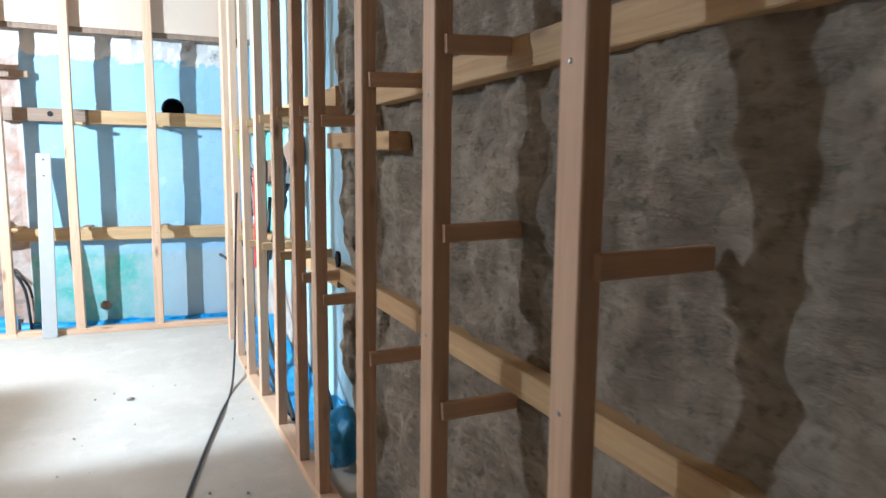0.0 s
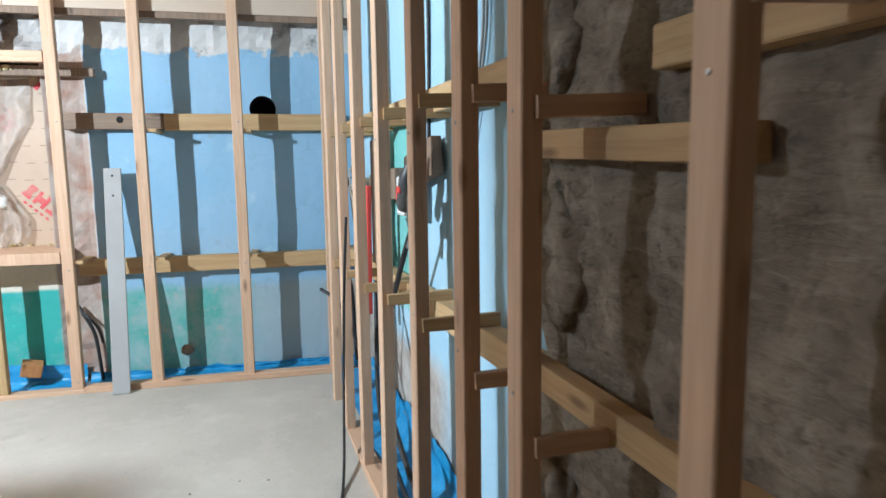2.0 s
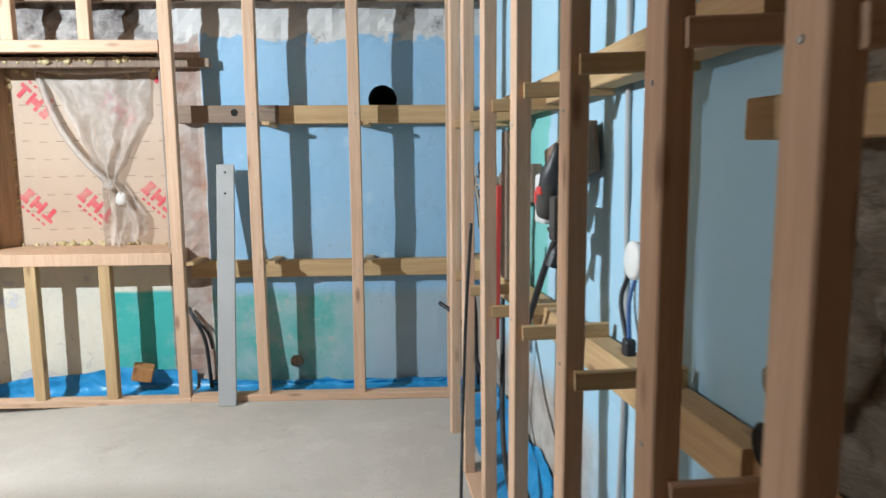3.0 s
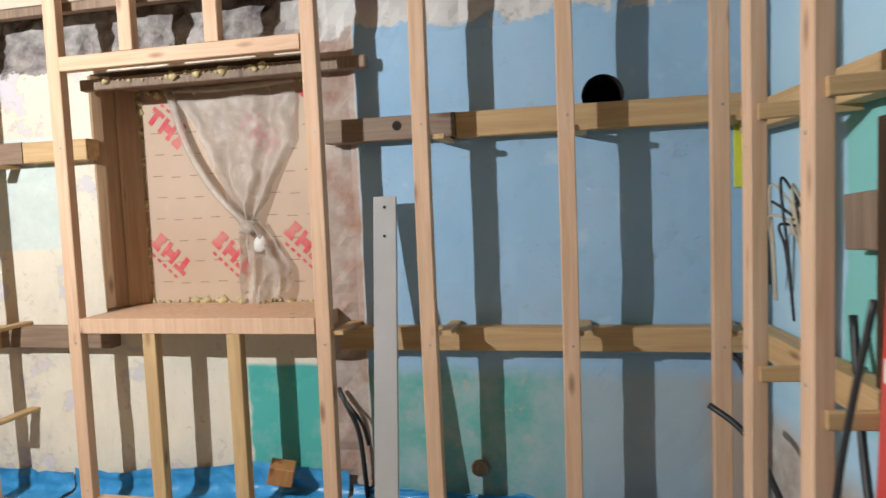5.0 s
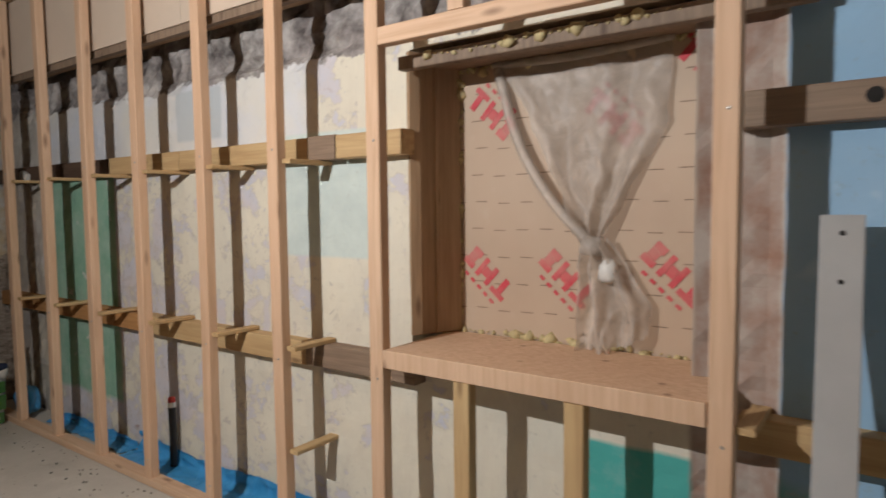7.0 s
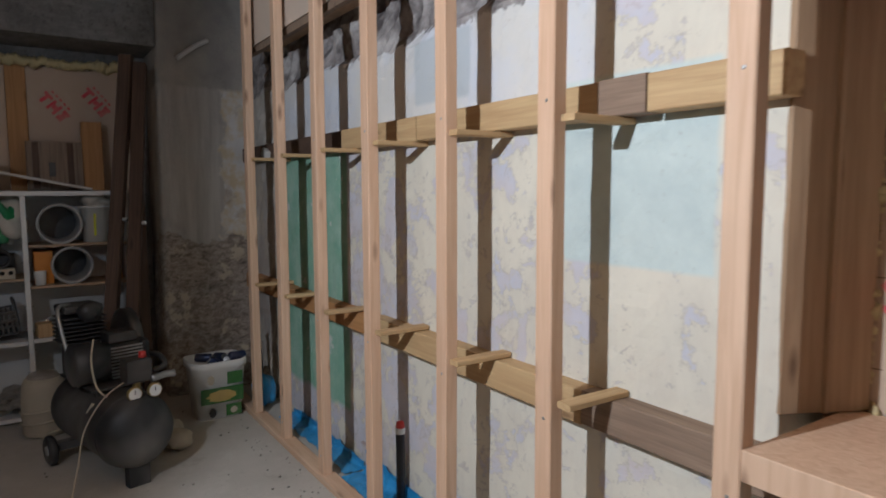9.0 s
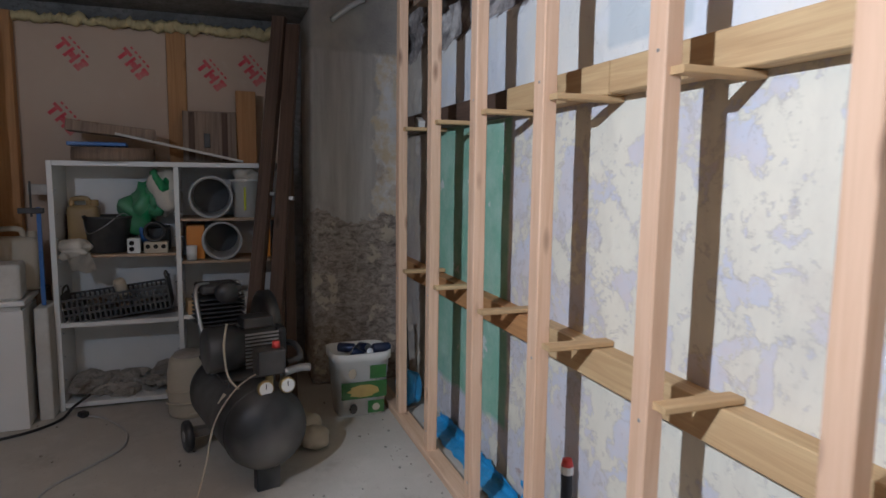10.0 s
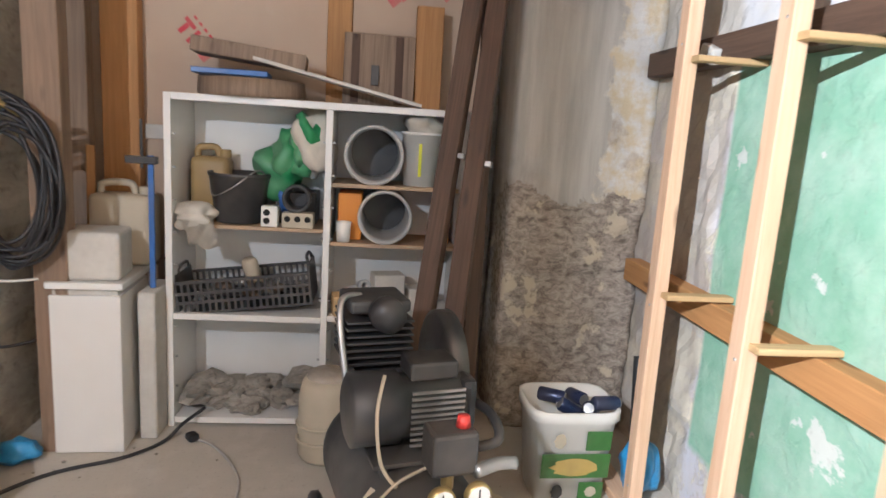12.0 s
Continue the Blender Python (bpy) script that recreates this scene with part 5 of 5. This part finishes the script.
# ---- dark beams leaning in the corner ----
for a, b, w in (((-6.66, 5.28, 0.0), (-7.02, 5.575, 2.60), 0.085), ((-6.62, 5.43, 0.0), (-7.00, 5.66, 2.55), 0.085), ((-6.88, 5.60, 0.0), (-7.12, 5.62, 2.5), 0.07)):
    m, L = between(a, b, 12)
    ob = lumber("leaning_beam", w, w * 0.8, L, m, "dark_wood", None, "dark brown timber beam leaning in the corner", "beam", "leaning beams")
    if w > 0.08:
        part("hinge_plate", bx(-0.03, -w * 0.4 - 0.012, -0.02, 0.03, -w * 0.4, 0.02, 0.002), "iron", ob, "iron plate", pose(0, 0, L * 0.52))
        part("hinge_plate", bx(-w / 2 - 0.03, -0.02, -0.012, -w / 2, 0.02, 0.012, 0.002), "steel", ob, "iron plate", pose(0, 0, L * 0.55))

SITE = site(-0.02, 0.295)

# ---- white box unit, block and jerrycan on the left ----
ob = empty("white_cabinet", pose(-6.87, 3.735, 0, 0, 0, 3), "tall narrow white box unit standing on the floor", "cabinet")
part("front_panel", bx(-0.03, 0, 0.004, 0.0, 0.29, 0.735, 0.004), "melamine", ob)
part("side_panel", bx(-0.42, 0.262, 0.004, -0.031, 0.289, 0.735, 0.003), "melamine", ob)
part("side_panel", bx(-0.42, 0.001, 0.004, -0.031, 0.028, 0.735, 0.003), "melamine", ob)
part("top_board", bx(-0.43, -0.01, 0.765, 0.012, 0.305, 0.795, 0.004), "melamine", ob)
part("top_rail", bx(-0.40, 0.012, 0.736, -0.012, 0.278, 0.764), "block", ob)
ob = tagged(link("aerated_block", bx(-0.10, -0.13, 0, 0.12, 0.13, 0.215, 0.018), "block", None, "", pose(-7.02, 3.875, 0.796, 0, 0, 6)), "chipped off-white aerated concrete block", "block")
tagged(link("grey_carton", bx(-0.14, -0.03, 0, 0.14, 0.05, 0.72, 0.01), "block", None, "", pose(-7.16, 4.075, 0)), "pale grey slab standing behind the white unit", "slab")
jerrycan(pose(-7.30, 3.90, 0.796), 0.29, 0.17, 0.40, "can", "large dusty cream plastic jerrycan")
tagged(link("jerrycan_stand", bx(-0.09, -0.15, 0, 0.09, 0.15, 0.795, 0.006), "old_wood", None, "", pose(-7.38, 3.90, 0)), "rough wooden stand under the jerrycan", "stand")
ob = empty("bar_clamp", pose(-7.12, 4.085, 0.0), "blue bar clamp with a black head standing upright", "clamp")
part("bar", bx(-0.008, -0.012, 0.0, 0.008, 0.012, 1.34, 0.002), "blue", ob)
part("head", bx(-0.02, -0.11, 1.30, 0.02, 0.03, 1.335, 0.006), "black", ob)
part("screw", tube([(0, -0.04, 1.28), (0, -0.04, 1.50)], 0.007, 0), "iron", ob)
tagged(link("white_batten_stub", bx(-0.02, -0.08, -0.035, 0.02, 0.08, 0.035, 0.004), "block", None, "", pose(-7.44, 4.04, 1.44)), "short white board fixed to the plank", "board")

SITE = site(-0.094, 0.285)

# ---- cables on the left wall ----
rg = random.Random(2)
co = empty("cable_coil", pose(-6.72, 3.66, 1.24), "thick coil of black cable hanging from a post", "cable coil")
for k in range(14):
    rx, rz = 0.15 + rg.uniform(-0.035, 0.05), 0.29 + rg.uniform(-0.05, 0.05)
    dx, dy = rg.uniform(-0.03, 0.06), rg.uniform(-0.03, 0.03)
    pts = [(dx + 0.02 * math.sin(3 * a + k), dy + rx * math.sin(a), rz * math.cos(a) - 0.02 * (k % 4)) for a in [2 * math.pi * i / 12 for i in range(13)]]
    part("loop", tube(pts, 0.0085, 4, 6), "cable", co, "", None, True)
part("tie", tube([(-0.02, -0.03, 0.26), (0.07, 0.0, 0.30), (-0.02, 0.04, 0.25)], 0.012), "brass", co, "yellow tie")
part("nail", tube([(-0.10, 0, 0.24), (0.03, 0, 0.255)], 0.008, 0), "iron", co)
for pts, r, mname, lab in (
        ([(-6.68, 2.9, 2.7), (-6.68, 3.25, 2.2), (-6.68, 3.42, 1.9), (-6.68, 3.40, 1.5), (-6.68, 3.2, 1.45)], 0.008, "cable", "black cable looping on the plaster"),
        ([(-6.68, 3.1, 1.35), (-6.66, 3.35, 0.85), (-6.68, 3.52, 0.55), (-6.86, 3.70, 0.52)], 0.007, "cable", "black cable hanging to the white unit"),
        ([(-6.66, 3.0, 1.0), (-6.64, 3.4, 0.88), (-6.72, 3.60, 0.81), (-6.85, 3.74, 0.802)], 0.006, "white", "thin white cable along the wall"),
        ([(-6.66, 3.2, 2.5), (-6.66, 3.36, 2.1), (-6.66, 3.48, 1.6), (-6.68, 3.44, 1.2), (-6.68, 3.3, 1.0)], 0.007, "cable", "black cable hanging down the plaster"),
        ([(-5.3, 3.3, 0.008), (-6.0, 3.45, 0.008), (-6.55, 3.75, 0.008), (-6.75, 4.05, 0.008), (-6.9, 4.18, 0.012), (-6.98, 4.24, 0.06), (-7.08, 4.32, 0.10)], 0.009, "cable", "black cable crossing the floor to the bookcase"),
        ([(-6.95, 4.26, 0.012), (-6.86, 4.42, 0.008), (-6.6, 4.58, 0.008), (-6.35, 4.60, 0.008), (-6.15, 4.48, 0.008), (-5.95, 4.33, 0.008), (-5.8, 4.28, 0.008)], 0.006, "grey_pipe", "grey flex with a plug lying on the floor")):
    tagged(link("cable", tube(pts, r), mname, smooth=True), lab, "cable")
tagged(link("plug", bx(-0.03, -0.025, 0, 0.03, 0.025, 0.035, 0.01), "cable", None, "", pose(-6.93, 4.30, 0.004, 0, 0, 40)), "black plug on the floor", "plug")
tagged(link("orange_fitting", stone((0.05, 0.06, 0.07), 6, 3, 0.3), "orange", None, "", pose(-6.68, 3.28, 2.12), True), "orange plastic fitting on the wall", "fitting")
tagged(link("wall_switch", bx(-0.02, -0.05, -0.09, 0.02, 0.05, 0.09, 0.008), "white", None, "", pose(-6.695, 3.22, 1.92)), "white switch box on the wall", "switch")
tagged(link("small_blue_sack", stone((0.07, 0.09, 0.05), 4, 3, 0.6), "tarp", None, "", pose(-6.72, 3.62, 0.05), True), "small crumpled blue plastic on the floor", "plastic bag")
tagged(link("wall_block", bx(-0.05, -0.13, -0.05, 0.03, 0.13, 0.05, 0.008), "orange_wood", None, "", pose(-6.68, 3.3, 0.42)), "wooden block fixed low on the plaster", "block")
ob = empty("tool_case", pose(-6.36, 3.42, 0.0, 0, 0, 28), "black and red tool case lying on the floor", "tool case")
part("body", bx(-0.22, -0.27, 0.004, 0.22, 0.27, 0.115, 0.018), "black", ob)
part("lid", bx(-0.22, -0.27, 0.12, 0.22, 0.27, 0.20, 0.02), "black", ob)
part("stripe", bx(-0.12, -0.16, 0.2, 0.12, 0.05, 0.203, 0.001), "red", ob, "red panel")
part("latch", bx(0.218, -0.05, 0.09, 0.232, 0.05, 0.15, 0.004), "blue", ob)

SITE = site(0.09, 0.235)

# ---- the compressor ----
CA, CB = Vector((-5.72, 5.42, 0.31)), Vector((-6.60, 5.19, 0.31))
cp = empty("air_compressor", pose(0, 0, 0), "dusty black air compressor on wheels with a horizontal tank", "air compressor")
m, L = between(CA, CB)
R = 0.205
part("tank", lathe([(0, -0.02), (R * 0.45, -0.012), (R * 0.8, 0.02), (R * 0.96, 0.065), (R, 0.11), (R, L - 0.11), (R * 0.96, L - 0.065), (R * 0.8, L - 0.02), (0, L + 0.02)], 40), "iron", cp, "", m, True)
part("weld_seam", lathe([(R, 0.108), (R + 0.004, 0.114), (R, 0.12)], 40), "iron", cp, "", m)
part("sticker", bx(-0.001, -0.03, -0.02, 0.001, 0.03, 0.02), "can", cp, "yellowed sticker", pose(-5.95, 5.20, 0.43, 60, 0, -14))
ax = (CB - CA).normalized()
side = Vector((-ax.y, ax.x, 0))
cm = Matrix(((ax.x, side.x, 0, CA.x), (ax.y, side.y, 0, CA.y), (0, 0, 1, 0), (0, 0, 0, 1)))


def cpart(name, bm, mname, label="", smooth=False, at=None):
    return part(name, bm, mname, cp, label, cm @ (at or Matrix()), smooth)


cpart("foot", bx(0.07, -0.06, 0.0, 0.13, 0.06, 0.125, 0.008), "iron")
for s in (-1, 1):
    w = cpart("wheel", lathe([(0.02, -0.02), (0.075, -0.022), (0.088, -0.012), (0.088, 0.012), (0.075, 0.022), (0.02, 0.02)], 26), "black", "black rubber wheel", True, pose(L - 0.16, s * 0.235, 0.09, 90, 0, 0))
    part("hub", lathe([(0, -0.025), (0.03, -0.024), (0.03, 0.024), (0, 0.025)], 18), "grey_pipe", w)
cpart("axle_bracket", bx(L - 0.19, -0.21, 0.08, L - 0.13, 0.21, 0.13, 0.006), "iron")
cpart("base_plate", bx(0.28, -0.14, 0.515, 0.80, 0.15, 0.53, 0.003), "iron")
for x, y in ((0.32, -0.11), (0.32, 0.11), (0.74, -0.11), (0.74, 0.11)):
    cpart("plate_leg", bx(x - 0.02, y - 0.01, 0.45, x + 0.02, y + 0.01, 0.515), "iron")
# electric motor, its axis across the tank, with cooling fins
mm = pose(0.42, 0.20, 0.655, 90, 0, 0)
cpart("motor", lathe([(0, -0.01), (0.095, -0.01), (0.118, 0.0), (0.118, 0.15), (0.105, 0.16), (0.105, 0.36), (0, 0.36)], 32), "iron", "", True, mm)
for k in range(10):
    z = 0.565 + 0.019 * k
    cpart("motor_fin", bx(0.305, -0.145, z, 0.312, 0.03, z + 0.009), "steel")
cpart("capacitor_box", bx(0.36, -0.14, 0.755, 0.49, 0.02, 0.815, 0.01), "iron")
# pump: crankcase, cylinder with fins and head, belt guard
cpart("crankcase", bx(0.58, -0.03, 0.531, 0.76, 0.15, 0.72, 0.02), "iron")
cpart("cylinder", lathe([(0.06, 0), (0.06, 0.24), (0, 0.24)], 24), "iron", "", True, pose(0.66, 0.07, 0.70))
for k in range(7):
    z = 0.745 + 0.024 * k
    cpart("cylinder_fin", bx(0.55, -0.045, z, 0.77, 0.185, z + 0.009, 0.002), "iron")
cpart("cylinder_head", bx(0.56, -0.035, 0.92, 0.76, 0.175, 0.965, 0.012), "iron")
cpart("air_filter", lathe([(0, 0), (0.055, 0), (0.06, 0.03), (0.055, 0.075), (0, 0.08)], 20), "black", "", True, pose(0.56, 0.06, 0.93, 0, -90, 0))
gm = pose(0.60, -0.17, 0.72, 90, 0, 0)
cpart("belt_guard", lathe([(0, -0.03), (0.17, -0.03), (0.19, -0.02), (0.19, 0.03), (0.17, 0.035), (0, 0.035)], 30), "iron", "", True, gm)
cpart("guard_arm", bx(0.33, -0.205, 0.58, 0.62, -0.145, 0.76, 0.03), "black")
cpart("head_pipe", tube([(0.66, 0.12, 0.96), (0.60, 0.20, 0.95), (0.50, 0.20, 0.75), (0.45, 0.16, 0.52)], 0.012), "steel", "", True)
# pressure switch, red knob, gauges, regulator
cpart("pressure_switch", bx(0.10, -0.11, 0.57, 0.21, 0.03, 0.70, 0.012), "black")
cpart("switch_stem", tube([(0.16, -0.04, 0.50), (0.16, -0.04, 0.58)], 0.02, 0), "brass")
cpart("red_button", lathe([(0, 0.035), (0.018, 0.033), (0.022, 0.0), (0, 0)], 16), "red", "red switch knob", True, pose(0.15, -0.075, 0.70))
for k, y in enumerate((-0.10, 0.01)):
    gg = cpart("gauge", lathe([(0, 0), (0.036, 0), (0.04, 0.006), (0.04, 0.026), (0.035, 0.03)], 26), "brass", "round pressure gauge", True, pose(0.085, y, 0.525, 0, -90, 0))
    part("dial", lathe([(0, 0.0275), (0.034, 0.0275)], 24), "white", gg, "white dial")
    part("needle", bx(-0.002, -0.002, 0.028, 0.024, 0.002, 0.0295), "cable", gg)
cpart("regulator", tube([(0.10, -0.10, 0.58), (0.12, -0.18, 0.585), (0.12, -0.24, 0.58)], 0.02, 4, 12), "steel", "", True)
cpart("handle", tube([(0.20, -0.15, 0.60), (0.20, -0.22, 0.62), (0.30, -0.23, 0.66), (0.46, -0.21, 0.64)], 0.016), "black", "", True)
cpart("mains_lead", tube([(0.16, 0.02, 0.58), (0.20, 0.12, 0.50), (0.22, 0.22, 0.34), (0.20, 0.27, 0.15), (0.06, 0.36, 0.02), (-0.10, 0.44, 0.008)], 0.005), "can", "grey lead hanging over the tank", True)
cpart("thin_hose", tube([(0.28, 0.13, 0.82), (0.27, 0.15, 0.70), (0.24, 0.14, 0.56), (0.20, 0.10, 0.50)], 0.006), "can", "white hose", True)

SITE = site(-0.04, 0.24)

# ---- spool of rope, shoe-like lumps, tub of cans ----
ob = empty("plastic_drum", pose(-6.88, 4.99, 0, 0, 0, 0), "dirty cream plastic drum wrapped in film", "drum")
part("body", lathe([(0, 0.002), (0.125, 0.002), (0.135, 0.02), (0.13, 0.10), (0.138, 0.13), (0.132, 0.30), (0.12, 0.36), (0.105, 0.385), (0, 0.385)], 30), "can", ob, "", None, True)
part("film", lathe([(0.10, 0.388), (0.085, 0.41), (0.03, 0.40), (0, 0.405)], 24), "bag", ob, "clear plastic film", None, True)
part("rope", tube([(0.14 * math.cos(a), 0.14 * math.sin(a), 0.03 + 0.012 * a) for a in [0.5 * i for i in range(27)]], 0.008, 3, 6), "can", ob, "yellowed rope round the drum", None, True)
SITE = site(-0.03, 0.18)
tagged(link("dusty_ball", stone((0.10, 0.09, 0.06), 71, 3, 0.25), "can", None, "", pose(-6.10, 5.74, 0.058), True), "dusty cream sack lying by the compressor", "sack")
tagged(link("dusty_ball", stone((0.09, 0.08, 0.06), 72, 3, 0.25), "can", None, "", pose(-6.32, 5.74, 0.06), True), "dusty cream sack lying by the compressor", "sack")
SITE = site(-0.05, 0.285)
tw = empty("plastic_tub", pose(-6.60, 6.00, 0, 0, 0, 2), "white tub printed with green pictures, holding empty cans", "tub")
bm = bmesh.new()
prof = []
for z, sx, sy in ((0.0, 0.13, 0.155), (0.36, 0.155, 0.185), (0.37, 0.168, 0.198), (0.42, 0.17, 0.20), (0.42, 0.158, 0.188), (0.03, 0.125, 0.15)):
    ring = []
    for k in range(28):
        a = 2 * math.pi * k / 28
        c, s = math.cos(a), math.sin(a)
        q = (abs(c) ** 5 + abs(s) ** 5) ** (-0.2)
        ring.append(bm.verts.new((sx * q * c, sy * q * s, z + 0.002)))
    prof.append(ring)
for a, b in zip(prof, prof[1:]):
    for k in range(28):
        bm.faces.new((a[k], a[(k + 1) % 28], b[(k + 1) % 28], b[k]))
bm.faces.new(prof[-1])
bm.faces.new(prof[0][::-1])
part("body", bm, "white", tw, "", None, True)
# printed pictures as plain colour fields on the side that faces the room
for y0, y1, z0, z1, mname in ((-0.145, 0.155, 0.12, 0.235, "leaf"), (-0.10, 0.10, 0.13, 0.215, "ochre"), (0.04, 0.15, 0.25, 0.34, "leaf"), (-0.10, -0.05, 0.26, 0.33, "can"), (-0.09, -0.04, 0.02, 0.09, "black"), (0.03, 0.14, 0.015, 0.10, "leaf"), (0.06, 0.11, 0.03, 0.08, "can")):
    bm = bmesh.new()
    big = mname in ("leaf",)
    n = 4 if big else 18
    zc, yc = (z0 + z1) / 2, (y0 + y1) / 2
    push = 0.0015 if big else 0.003
    if big:
        pts = [(y0, z0), (y1, z0), (y1, z1), (y0, z1)]
    else:
        pts = [(yc + (y1 - y0) / 2 * math.cos(2 * math.pi * k / n) * (1 + 0.15 * math.sin(3 * k)), zc + (z1 - z0) / 2 * math.sin(2 * math.pi * k / n)) for k in range(n)]
    bm.faces.new([bm.verts.new((0.132 + 0.068 * z + push + (0.003 if big else 0.004), y, z)) for y, z in pts])
    part("printed_picture", bm, mname, tw, "printed colour field")
rg = random.Random(5)
for k, (x, y) in enumerate(((0.04, -0.02), (0.05, 0.07), (-0.04, 0.03), (-0.02, -0.09), (0.08, 0.12))):
    ob = empty("drink_can", pose(-6.60 + x, 6.02 + y, 0.385 + 0.012 * k, 60 + 10 * k, 20 * k, 50 * k), "empty dark blue drink can lying in the tub", "can", "drink cans")
    part("body", lathe([(0, -0.06), (0.026, -0.06), (0.031, -0.052), (0.031, 0.048), (0.025, 0.058)], 20), "navy", ob, "", None, True)
    part("lid", lathe([(0.025, 0.058), (0.024, 0.061), (0.022, 0.057), (0, 0.056)], 20), "steel", ob)
SITE = Matrix()
tagged(link("blue_bag", stone((0.10, 0.08, 0.13), 81, 3, 0.5), "tarp", None, "", pose(-6.27, 6.30, 0.13), True), "crumpled blue plastic bag in the corner", "plastic bag")
tagged(link("pipe_on_pier", tube([(WEST_X + 0.02, 5.92, 2.50), (WEST_X + 0.03, 6.05, 2.60), (WEST_X + 0.03, 6.14, 2.65)], 0.018, 3), "white", smooth=True), "short white pipe on the pier's ledge", "pipe")
